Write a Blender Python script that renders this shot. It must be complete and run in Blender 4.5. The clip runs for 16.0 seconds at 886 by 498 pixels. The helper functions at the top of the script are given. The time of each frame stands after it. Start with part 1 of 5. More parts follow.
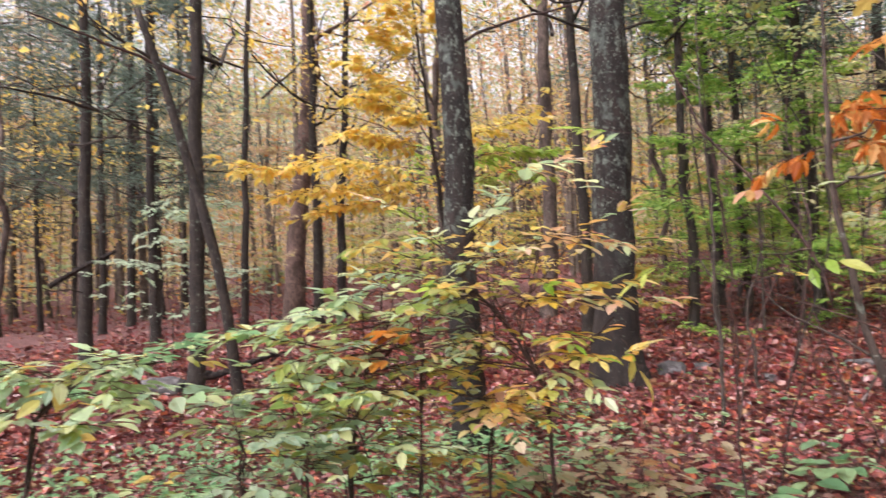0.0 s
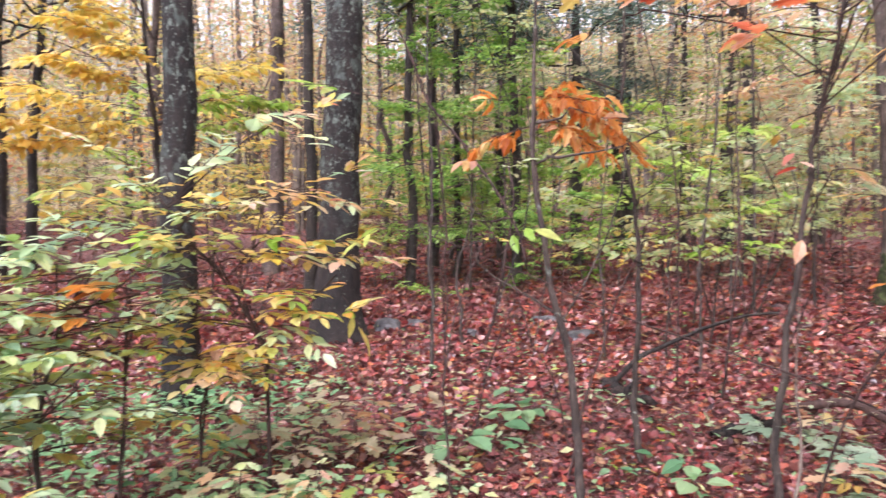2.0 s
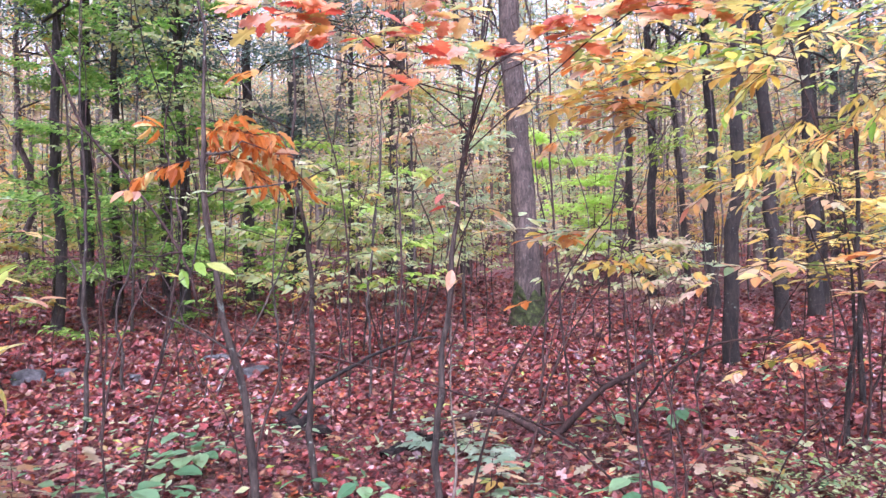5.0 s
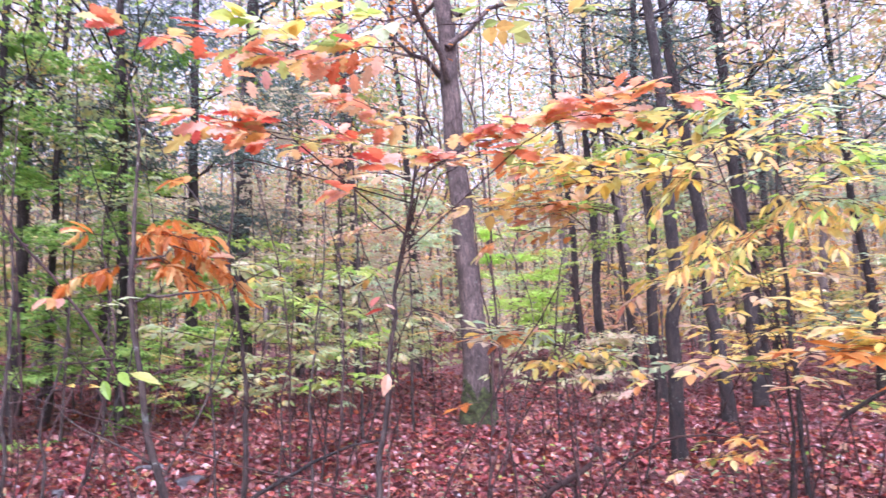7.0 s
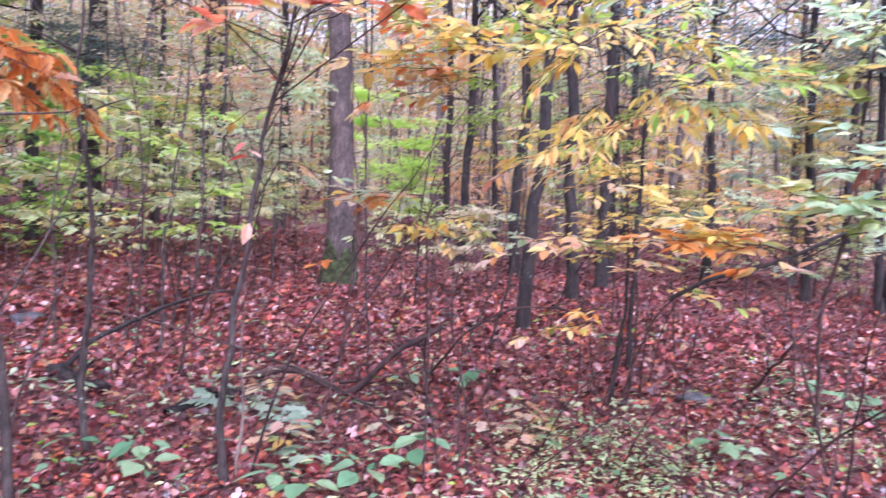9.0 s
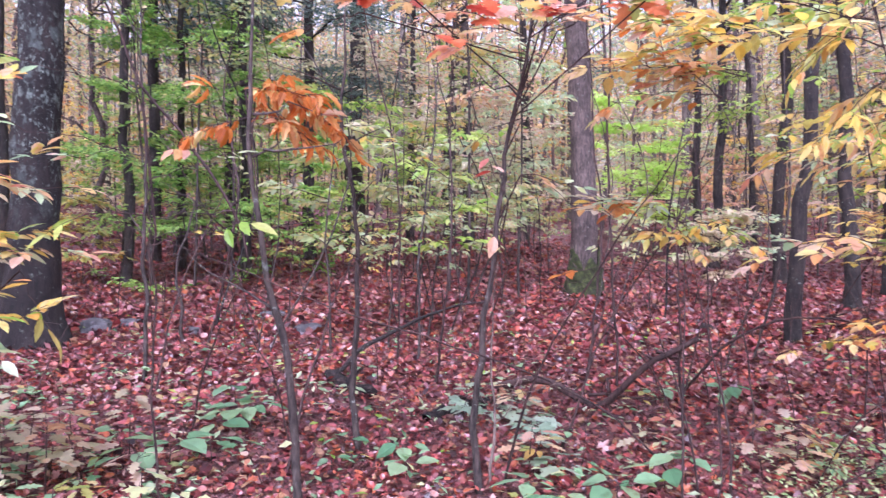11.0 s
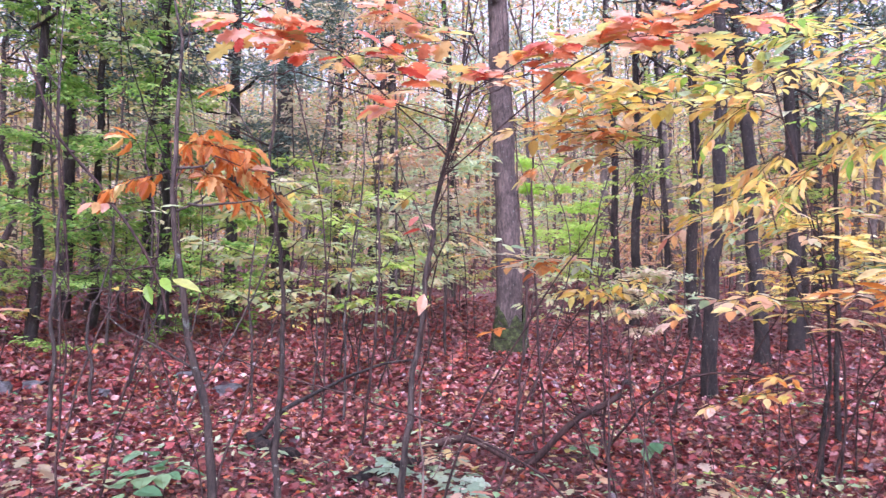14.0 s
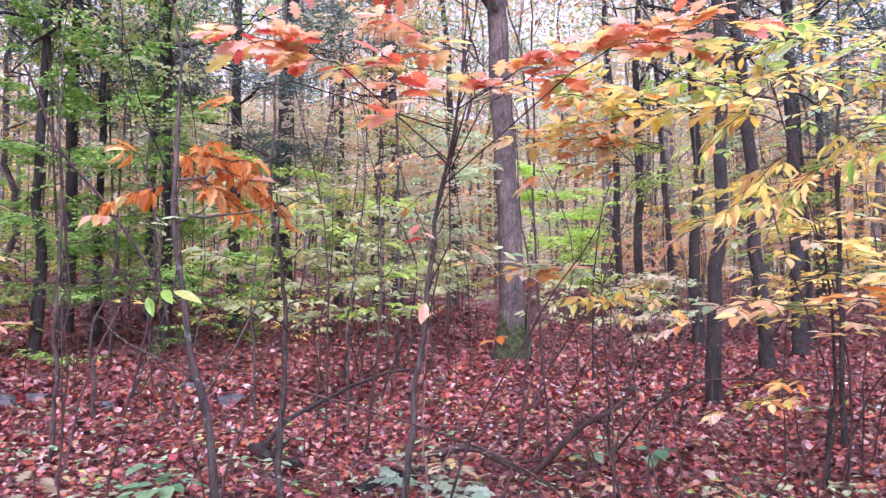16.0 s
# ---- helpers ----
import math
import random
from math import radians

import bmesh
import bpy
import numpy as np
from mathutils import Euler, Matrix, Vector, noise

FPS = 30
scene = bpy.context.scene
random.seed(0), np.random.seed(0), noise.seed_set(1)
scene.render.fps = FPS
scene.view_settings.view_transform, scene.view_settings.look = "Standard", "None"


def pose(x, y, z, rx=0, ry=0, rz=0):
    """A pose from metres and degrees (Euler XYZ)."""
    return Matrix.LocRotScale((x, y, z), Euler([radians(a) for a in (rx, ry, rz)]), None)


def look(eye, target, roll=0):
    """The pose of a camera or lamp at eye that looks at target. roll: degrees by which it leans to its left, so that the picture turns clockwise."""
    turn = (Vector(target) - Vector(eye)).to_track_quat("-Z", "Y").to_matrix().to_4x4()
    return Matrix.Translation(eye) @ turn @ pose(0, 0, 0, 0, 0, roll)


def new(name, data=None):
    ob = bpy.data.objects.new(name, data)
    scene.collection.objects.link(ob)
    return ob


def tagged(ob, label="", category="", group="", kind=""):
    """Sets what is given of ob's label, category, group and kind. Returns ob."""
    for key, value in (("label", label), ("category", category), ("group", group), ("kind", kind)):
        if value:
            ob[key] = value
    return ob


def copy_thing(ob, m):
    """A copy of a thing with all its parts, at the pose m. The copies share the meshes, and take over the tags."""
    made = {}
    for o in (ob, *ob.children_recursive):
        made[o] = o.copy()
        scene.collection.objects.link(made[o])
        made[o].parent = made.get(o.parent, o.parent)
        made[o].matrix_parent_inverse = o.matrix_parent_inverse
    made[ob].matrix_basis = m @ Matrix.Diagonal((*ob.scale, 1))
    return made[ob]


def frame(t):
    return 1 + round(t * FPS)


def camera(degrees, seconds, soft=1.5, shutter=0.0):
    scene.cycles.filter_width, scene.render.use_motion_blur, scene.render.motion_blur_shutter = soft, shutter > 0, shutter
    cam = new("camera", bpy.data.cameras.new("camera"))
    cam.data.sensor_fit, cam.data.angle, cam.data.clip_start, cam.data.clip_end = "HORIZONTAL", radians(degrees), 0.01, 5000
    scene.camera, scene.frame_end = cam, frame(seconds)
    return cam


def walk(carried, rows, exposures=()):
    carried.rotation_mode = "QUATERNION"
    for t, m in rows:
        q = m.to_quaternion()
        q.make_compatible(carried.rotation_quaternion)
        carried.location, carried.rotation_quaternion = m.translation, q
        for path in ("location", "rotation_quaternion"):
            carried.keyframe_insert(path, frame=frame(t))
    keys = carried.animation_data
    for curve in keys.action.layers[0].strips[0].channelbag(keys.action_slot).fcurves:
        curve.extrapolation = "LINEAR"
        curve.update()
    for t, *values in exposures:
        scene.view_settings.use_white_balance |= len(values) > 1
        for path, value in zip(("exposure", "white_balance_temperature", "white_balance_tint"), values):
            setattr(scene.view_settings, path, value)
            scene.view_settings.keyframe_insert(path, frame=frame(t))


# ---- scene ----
# Camera: handheld, turning from left to right and back, close to one standpoint
cam = camera(64.14, 16.0, soft=1.35, shutter=0.42)
walk(cam, [
    (0.0, look((0.005, 0.010, 1.503), (-6.182, 7.852, 1.986), -2.56)),
    (0.5, look((0.005, 0.014, 1.500), (-5.311, 8.482, 1.649), -2.00)),
    (1.0, look((0.002, 0.016, 1.502), (-4.614, 8.884, 1.301), -1.23)),
    (1.5, look((0.004, 0.022, 1.500), (-3.839, 9.249, 1.197), -0.36)),
    (2.0, look((-0.005, 0.026, 1.500), (-2.820, 9.619, 1.297), -0.14)),
    (2.5, look((-0.001, 0.028, 1.504), (-1.678, 9.886, 1.377), 0.43)),
    (3.0, look((-0.012, 0.031, 1.506), (-0.676, 10.007, 1.327), 0.70)),
    (3.5, look((-0.000, 0.000, 1.500), (-0.000, 9.999, 1.354), 0.68)),
    (4.0, look((-0.012, -0.011, 1.497), (0.538, 9.974, 1.475), -0.03)),
    (4.5, look((-0.015, -0.018, 1.491), (1.223, 9.904, 1.616), -0.56)),
    (4.7, look((-0.012, -0.020, 1.491), (1.484, 9.866, 1.630), -0.73)),
    (6.8, look((0.071, -0.029, 1.514), (2.143, 9.621, 3.122), -2.44)),
    (7.0, look((0.073, -0.035, 1.527), (2.423, 9.560, 3.080), -2.17)),
    (7.5, look((0.065, -0.029, 1.516), (3.432, 9.323, 2.613), -0.68)),
    (8.0, look((0.066, -0.022, 1.510), (4.460, 8.945, 2.048), 1.44)),
    (8.5, look((0.068, -0.023, 1.507), (4.970, 8.691, 1.685), 2.95)),
    (9.0, look((0.080, -0.008, 1.505), (4.207, 9.095, 1.192), 3.14)),
    (9.5, look((0.089, 0.006, 1.490), (3.410, 9.417, 0.858), 2.63)),
    (10.0, look((0.085, 0.006, 1.500), (2.929, 9.565, 0.758), 1.68)),
    (10.2, look((0.089, 0.006, 1.501), (2.409, 9.710, 0.825), 1.21)),
    (12.3, look((0.066, 0.018, 1.513), (0.043, 10.014, 1.792), 0.64)),
    (12.5, look((0.062, 0.016, 1.515), (-0.052, 10.009, 1.875), 0.46)),
    (13.0, look((0.054, 0.011, 1.508), (0.050, 9.999, 2.016), 0.37)),
    (13.5, look((0.062, 0.012, 1.502), (1.170, 9.933, 2.084), 0.92)),
    (14.0, look((0.067, 0.012, 1.501), (1.927, 9.822, 2.056), 0.84)),
    (14.5, look((0.071, 0.010, 1.504), (2.105, 9.788, 2.006), 0.84)),
    (15.0, look((0.071, 0.013, 1.502), (2.076, 9.794, 2.052), 0.68)),
    (15.5, look((0.070, 0.017, 1.504), (2.100, 9.790, 2.103), 0.52)),
    (16.0, look((0.075, 0.015, 1.505), (1.895, 9.826, 2.170), 0.20)),
], exposures=[(0.0, 1.18, 6420, 21), (0.5, 1.38, 6320, 21), (1.5, 1.52, 6070, 22), (2.5, 1.49, 5770, 23), (3.5, 1.55, 5520, 25), (5.0, 1.55, 5280, 32), (7.0, 1.63, 5280, 38), (8.5, 1.53, 5130, 39), (10.0, 1.49, 5180, 38), (12.5, 1.49, 5230, 38), (16.0, 1.49, 5280, 38)])

# World: bright overcast sky and a soft sun
world = bpy.data.worlds.new("overcast_sky")
scene.world = world
world.use_nodes = True
wn = world.node_tree
sky = wn.nodes.new("ShaderNodeTexSky")
sky.sky_type, sky.sun_disc = "NISHITA", False
sky.sun_elevation, sky.sun_rotation = radians(48), radians(200)
sky.dust_density, sky.air_density = 3.0, 1.0
grey = wn.nodes.new("ShaderNodeHueSaturation")
grey.inputs["Saturation"].default_value = 0.12
wn.links.new(sky.outputs[0], grey.inputs["Color"])
wn.links.new(grey.outputs[0], wn.nodes["Background"].inputs["Color"])
wn.nodes["Background"].inputs["Strength"].default_value = 0.15
sun = new("sun", bpy.data.lights.new("sun", "SUN"))
sun.data.energy, sun.data.angle, sun.data.color = 1.4, radians(25), (1.0, 0.96, 0.9)
sun.matrix_world = look((0, -8, 12), (0, 0, 0))

# ---------------------------------------------------------------- materials


def shader(name):
    m = bpy.data.materials.new(name)
    m.use_nodes = True
    return m, m.node_tree.nodes, m.node_tree.links, m.node_tree.nodes["Principled BSDF"]


def ramp(nodes, stops):
    r = nodes.new("ShaderNodeValToRGB")
    e = r.color_ramp.elements
    while len(e) < len(stops):
        e.new(0.5)
    for k, (p, col) in enumerate(stops):
        e[k].position, e[k].color = p, (*col, 1)
    return r


def leaf_material(name, colours, single=False, gloss=0.33, thin=0.45, grain=22.0):
    """Leaf blade: colour picked leaf by leaf, blotches, some light passing through."""
    m, n, l, b = shader(name)
    pick = n.new("ShaderNodeObjectInfo") if single else n.new("ShaderNodeNewGeometry")
    k = len(colours)
    r = ramp(n, [(i / max(k - 1, 1), c) for i, c in enumerate(colours)])
    l.new(pick.outputs["Random" if single else "Random Per Island"], r.inputs["Fac"])
    tc = n.new("ShaderNodeTexCoord")
    blot = n.new("ShaderNodeTexNoise")
    blot.inputs["Scale"].default_value, blot.inputs["Detail"].default_value = grain, 4.0
    if single:
        shift = n.new("ShaderNodeVectorMath")
        shift.operation = "MULTIPLY_ADD"
        shift.inputs[1].default_value = (1, 1, 1)
        spread = n.new("ShaderNodeMath")
        spread.operation = "MULTIPLY"
        spread.inputs[1].default_value = 97.0
        l.new(pick.outputs["Random"], spread.inputs[0])
        l.new(tc.outputs["Object"], shift.inputs[0])
        l.new(spread.outputs[0], shift.inputs[2])
        l.new(shift.outputs[0], blot.inputs["Vector"])
        blot.inputs["Scale"].default_value = 2.5
    else:
        l.new(tc.outputs["Object"], blot.inputs["Vector"])
    tone = ramp(n, [(0.28, (0.68, 0.56, 0.42)), (0.44, (0.97, 0.97, 0.97)), (0.72, (1.12, 1.12, 1.05))])
    l.new(blot.outputs["Fac"], tone.inputs["Fac"])
    mul = n.new("ShaderNodeMix")
    mul.data_type, mul.blend_type = "RGBA", "MULTIPLY"
    mul.inputs["Factor"].default_value = 0.8
    l.new(r.outputs["Color"], mul.inputs["A"])
    l.new(tone.outputs["Color"], mul.inputs["B"])
    b.inputs["Roughness"].default_value = gloss
    b.inputs["Specular IOR Level"].default_value = 0.5
    l.new(mul.outputs["Result"], b.inputs["Base Color"])
    tr = n.new("ShaderNodeBsdfTranslucent")
    l.new(mul.outputs["Result"], tr.inputs["Color"])
    mix = n.new("ShaderNodeMixShader")
    mix.inputs["Fac"].default_value = thin
    l.new(b.outputs[0], mix.inputs[1])
    l.new(tr.outputs[0], mix.inputs[2])
    l.new(mix.outputs[0], n["Material Output"].inputs["Surface"])
    return m


def bark_material(name, dark, light, lichen=0.0, scale=1.0, bump=0.8, crust=0.0):
    """Furrowed bark: upright cracks between ridges, stains, flecks of pale lichen; crust adds broad patches of it above knee height."""
    m, n, l, b = shader(name)
    tc = n.new("ShaderNodeTexCoord")

    def grain(size, detail, rough, squash=1.0):
        mp = n.new("ShaderNodeMapping")
        mp.inputs["Scale"].default_value = (1, 1, squash)
        l.new(tc.outputs["Object"], mp.inputs["Vector"])
        t = n.new("ShaderNodeTexNoise")
        t.inputs["Scale"].default_value, t.inputs["Detail"].default_value, t.inputs["Roughness"].default_value = size, detail, rough
        l.new(mp.outputs[0], t.inputs["Vector"])
        return t.outputs["Fac"]

    def layer(under, mask, tint):
        mx = n.new("ShaderNodeMix")
        mx.data_type = "RGBA"
        l.new(mask, mx.inputs["Factor"])
        l.new(under, mx.inputs["A"])
        mx.inputs["B"].default_value = (*tint, 1)
        return mx.outputs["Result"]

    ridges = grain(34.0 * scale, 8.0, 0.75, 0.22)
    r = ramp(n, [(0.36, dark), (0.50, tuple((p + q) / 2 for p, q in zip(dark, light))), (0.66, light)])
    l.new(ridges, r.inputs["Fac"])
    stain = ramp(n, [(0.34, (0.36, 0.32, 0.30)), (0.50, (0.85, 0.80, 0.78)), (0.66, (1.35, 1.26, 1.2))])
    l.new(grain(3.0, 7.0, 0.65), stain.inputs["Fac"])
    mul = n.new("ShaderNodeMix")
    mul.data_type, mul.blend_type = "RGBA", "MULTIPLY"
    mul.inputs["Factor"].default_value = 1.0
    l.new(r.outputs["Color"], mul.inputs["A"])
    l.new(stain.outputs["Color"], mul.inputs["B"])
    out = mul.outputs["Result"]
    for amount, size, tint in ((lichen * 0.75, 10.0, (0.20, 0.23, 0.19)), (lichen * 0.7, 24.0, (0.32, 0.36, 0.30))):
        if amount:
            mask = ramp(n, [(0.66 - amount * 0.12, (0, 0, 0)), (0.71 - amount * 0.12, (0.85, 0.85, 0.85))])
            l.new(grain(size, 9.0, 0.72), mask.inputs["Fac"])
            out = layer(out, mask.outputs["Color"], tint)
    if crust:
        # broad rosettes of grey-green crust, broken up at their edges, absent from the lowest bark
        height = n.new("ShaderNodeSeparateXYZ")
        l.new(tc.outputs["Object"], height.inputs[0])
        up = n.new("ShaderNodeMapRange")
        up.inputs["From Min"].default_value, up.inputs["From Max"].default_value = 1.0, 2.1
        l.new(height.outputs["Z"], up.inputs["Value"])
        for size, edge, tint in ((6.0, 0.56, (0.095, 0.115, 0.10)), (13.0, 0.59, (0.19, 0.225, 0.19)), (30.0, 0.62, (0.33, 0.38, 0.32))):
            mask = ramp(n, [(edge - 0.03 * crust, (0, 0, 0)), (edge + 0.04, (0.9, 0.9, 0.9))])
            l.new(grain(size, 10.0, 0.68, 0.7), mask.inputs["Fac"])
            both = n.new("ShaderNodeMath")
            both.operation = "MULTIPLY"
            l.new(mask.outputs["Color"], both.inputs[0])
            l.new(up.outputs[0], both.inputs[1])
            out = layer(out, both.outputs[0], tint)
    l.new(out, b.inputs["Base Color"])
    b.inputs["Roughness"].default_value = 0.85
    bp = n.new("ShaderNodeBump")
    bp.inputs["Strength"].default_value, bp.inputs["Distance"].default_value = bump, 0.03
    l.new(ridges, bp.inputs["Height"])
    l.new(bp.outputs[0], b.inputs["Normal"])
    return m


def mottled(name, stops, scale, rough=0.9, bump=0.5, detail=8.0, dist=0.02):
    m, n, l, b = shader(name)
    tc = n.new("ShaderNodeTexCoord")
    t1 = n.new("ShaderNodeTexNoise")
    t1.inputs["Scale"].default_value, t1.inputs["Detail"].default_value = scale, detail
    t1.inputs["Roughness"].default_value = 0.7
    l.new(tc.outputs["Object"], t1.inputs["Vector"])
    r = ramp(n, stops)
    l.new(t1.outputs["Fac"], r.inputs["Fac"])
    l.new(r.outputs["Color"], b.inputs["Base Color"])
    b.inputs["Roughness"].default_value = rough
    bp = n.new("ShaderNodeBump")
    bp.inputs["Strength"].default_value, bp.inputs["Distance"].default_value = bump, dist
    l.new(t1.outputs["Fac"], bp.inputs["Height"])
    l.new(bp.outputs[0], b.inputs["Normal"])
    return m


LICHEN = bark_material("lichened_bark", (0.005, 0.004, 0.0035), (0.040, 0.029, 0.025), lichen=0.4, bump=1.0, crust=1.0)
GREY = bark_material("grey_brown_bark", (0.030, 0.024, 0.021), (0.215, 0.165, 0.145), lichen=0.45, bump=1.0)
RED = bark_material("reddish_bark", (0.05, 0.032, 0.028), (0.29, 0.20, 0.17), bump=1.0)
DARK = bark_material("dark_wet_bark", (0.006, 0.005, 0.0045), (0.066, 0.052, 0.043), lichen=0.45, bump=1.0)
PALE = bark_material("pale_lichened_bark", (0.06, 0.06, 0.055), (0.26, 0.27, 0.24), lichen=1.3)
# far trunks: bark colour paled to imitate the haze of distance
HAZY = bark_material("haze_paled_bark", (0.06, 0.05, 0.042), (0.26, 0.22, 0.18), lichen=0.5)
TWIG = bark_material("twig_bark", (0.014, 0.008, 0.007), (0.11, 0.062, 0.052), scale=1.6, bump=0.3)
STEM = bark_material("sapling_bark", (0.013, 0.010, 0.0085), (0.125, 0.096, 0.080), lichen=0.6, scale=1.6, bump=0.5)
WAND = bark_material("pale_shoot_bark", (0.10, 0.075, 0.06), (0.36, 0.29, 0.24), scale=1.6, bump=0.3)
MOSSY = mottled("green_moss", [(0.36, (0.010, 0.009, 0.005)), (0.5, (0.026, 0.032, 0.008)), (0.64, (0.075, 0.092, 0.022))], 16.0, 0.95, 1.0)
STONE = mottled("grey_stone", [(0.3, (0.025, 0.023, 0.024)), (0.5, (0.088, 0.082, 0.083)), (0.7, (0.21, 0.20, 0.20))], 9.0, 0.9, 0.9)
WOODS = mottled("distant_woods", [(0.32, (0.07, 0.06, 0.05)), (0.45, (0.16, 0.14, 0.11)), (0.56, (0.27, 0.23, 0.15)), (0.68, (0.36, 0.32, 0.22))], 0.9, 1.0, 0.6, 10.0, 0.5)
ROT = mottled("rotten_wood", [(0.36, (0.005, 0.004, 0.0035)), (0.5, (0.020, 0.013, 0.011)), (0.64, (0.075, 0.048, 0.038))], 24.0, 0.95, 1.0, 8.0, 0.05)
DIRT = mottled("leafy_earth", [(0.3, (0.025, 0.011, 0.011)), (0.45, (0.105, 0.044, 0.042)), (0.58, (0.25, 0.11, 0.105)), (0.72, (0.44, 0.28, 0.26))], 26.0, 0.8, 0.9, 10.0, 0.05)

YELLOW = [(0.78, 0.54, 0.08), (0.84, 0.66, 0.14), (0.88, 0.74, 0.26), (0.66, 0.60, 0.15), (0.80, 0.48, 0.10), (0.88, 0.78, 0.40)]
GREENS = [(0.11, 0.27, 0.05), (0.22, 0.42, 0.08), (0.34, 0.55, 0.12), (0.48, 0.64, 0.16), (0.26, 0.44, 0.14)]
LIMES = [(0.22, 0.42, 0.05), (0.36, 0.56, 0.08), (0.50, 0.66, 0.14), (0.62, 0.68, 0.20), (0.44, 0.60, 0.22)]
MIXED = [(0.20, 0.32, 0.08), (0.42, 0.50, 0.14), (0.68, 0.60, 0.18), (0.72, 0.44, 0.12), (0.36, 0.46, 0.18), (0.74, 0.58, 0.28)]
ORANGES = [(0.52, 0.15, 0.025), (0.72, 0.28, 0.05), (0.80, 0.40, 0.10), (0.40, 0.11, 0.03), (0.84, 0.52, 0.20), (0.64, 0.20, 0.03), (0.80, 0.34, 0.07)]
REDS = [(0.62, 0.12, 0.05), (0.78, 0.28, 0.13), (0.82, 0.42, 0.24), (0.84, 0.56, 0.44), (0.48, 0.06, 0.04), (0.80, 0.36, 0.16), (0.64, 0.54, 0.14), (0.84, 0.48, 0.26)]
PINKS = [(0.78, 0.50, 0.30), (0.82, 0.64, 0.40), (0.74, 0.42, 0.26), (0.82, 0.66, 0.28), (0.66, 0.26, 0.18), (0.84, 0.72, 0.58)]
SAGE = [(0.34, 0.52, 0.29), (0.46, 0.63, 0.36), (0.57, 0.71, 0.45), (0.64, 0.73, 0.42), (0.72, 0.76, 0.38), (0.70, 0.78, 0.56)]
LITTER = [(0.027, 0.009, 0.011), (0.114, 0.024, 0.026), (0.273, 0.049, 0.046), (0.32, 0.076, 0.075), (0.135, 0.032, 0.036), (0.282, 0.106, 0.106), (0.425, 0.244, 0.215), (0.376, 0.07, 0.04), (0.196, 0.045, 0.045), (0.338, 0.196, 0.095), (0.061, 0.017, 0.02), (0.495, 0.136, 0.055), (0.259, 0.069, 0.067), (0.093, 0.024, 0.028), (0.047, 0.015, 0.017), (0.208, 0.073, 0.058), (0.031, 0.011, 0.012)]
HERB = [(0.13, 0.31, 0.15), (0.22, 0.44, 0.22), (0.32, 0.56, 0.30), (0.42, 0.62, 0.32), (0.26, 0.46, 0.26)]
BRIGHT = [(0.58, 0.84, 0.16), (0.68, 0.90, 0.22), (0.76, 0.92, 0.32), (0.82, 0.92, 0.42)]
TAN = [(0.52, 0.36, 0.24), (0.62, 0.47, 0.30), (0.70, 0.58, 0.36), (0.56, 0.40, 0.30), (0.66, 0.56, 0.26), (0.48, 0.44, 0.24)]
HAZE = [(0.30, 0.44, 0.30), (0.42, 0.56, 0.40), (0.54, 0.66, 0.50), (0.48, 0.60, 0.40)]
FROST = [(0.36, 0.49, 0.20), (0.50, 0.58, 0.25), (0.54, 0.62, 0.34), (0.42, 0.53, 0.30), (0.70, 0.62, 0.22), (0.56, 0.56, 0.36), (0.66, 0.50, 0.24)]
BLUSH = [(0.70, 0.52, 0.40), (0.64, 0.62, 0.38), (0.76, 0.60, 0.46), (0.56, 0.60, 0.36), (0.78, 0.66, 0.48)]
AMBER = [(0.86, 0.52, 0.18), (0.88, 0.66, 0.22), (0.84, 0.42, 0.16), (0.90, 0.78, 0.32), (0.86, 0.56, 0.34), (0.72, 0.70, 0.22)]
RUSSET = [(0.22, 0.07, 0.04), (0.34, 0.12, 0.07), (0.46, 0.20, 0.12), (0.28, 0.09, 0.05)]
HUES = {"frost": FROST, "russet": RUSSET, "amber": AMBER, "haze": HAZE, "blush": BLUSH, "tan": TAN, "bright": BRIGHT, "herb": HERB, "yellow": YELLOW, "green": GREENS, "lime": LIMES, "mixed": MIXED, "orange": ORANGES, "red": REDS, "pink": PINKS, "sage": SAGE}
MASS = {k: leaf_material(k + "_foliage", v, thin=0.68 if k == "bright" else 0.58) for k, v in HUES.items()}
ONE = {k: leaf_material(k + "_leaf", v, single=True, thin=0.62) for k, v in HUES.items()}
FALLEN = leaf_material("fallen_leaves", LITTER, gloss=0.30, thin=0.06, grain=60.0)
PINE = leaf_material("pine_needles", [(0.07, 0.12, 0.09), (0.14, 0.21, 0.17), (0.22, 0.30, 0.25)], thin=0.4)
FERN = leaf_material("pale_ground_cover", [(0.28, 0.40, 0.16), (0.42, 0.54, 0.24), (0.56, 0.62, 0.34)], thin=0.45)

# ---------------------------------------------------------------- geometry helpers
rng = np.random.default_rng(7)


def ground_z(x, y):
    """Height of the forest floor: a gentle rise away from the standpoint."""
    return (0.05 * np.maximum(y, -3.0) + 0.035 * np.maximum(y - 11.0, 0) - 0.03 * np.maximum(y - 30.0, 0)
            + 0.03 * np.sin(0.9 * x + 0.4) * np.sin(0.7 * y + 1.1) + 0.02 * np.sin(2.3 * x + 1.7 * y))


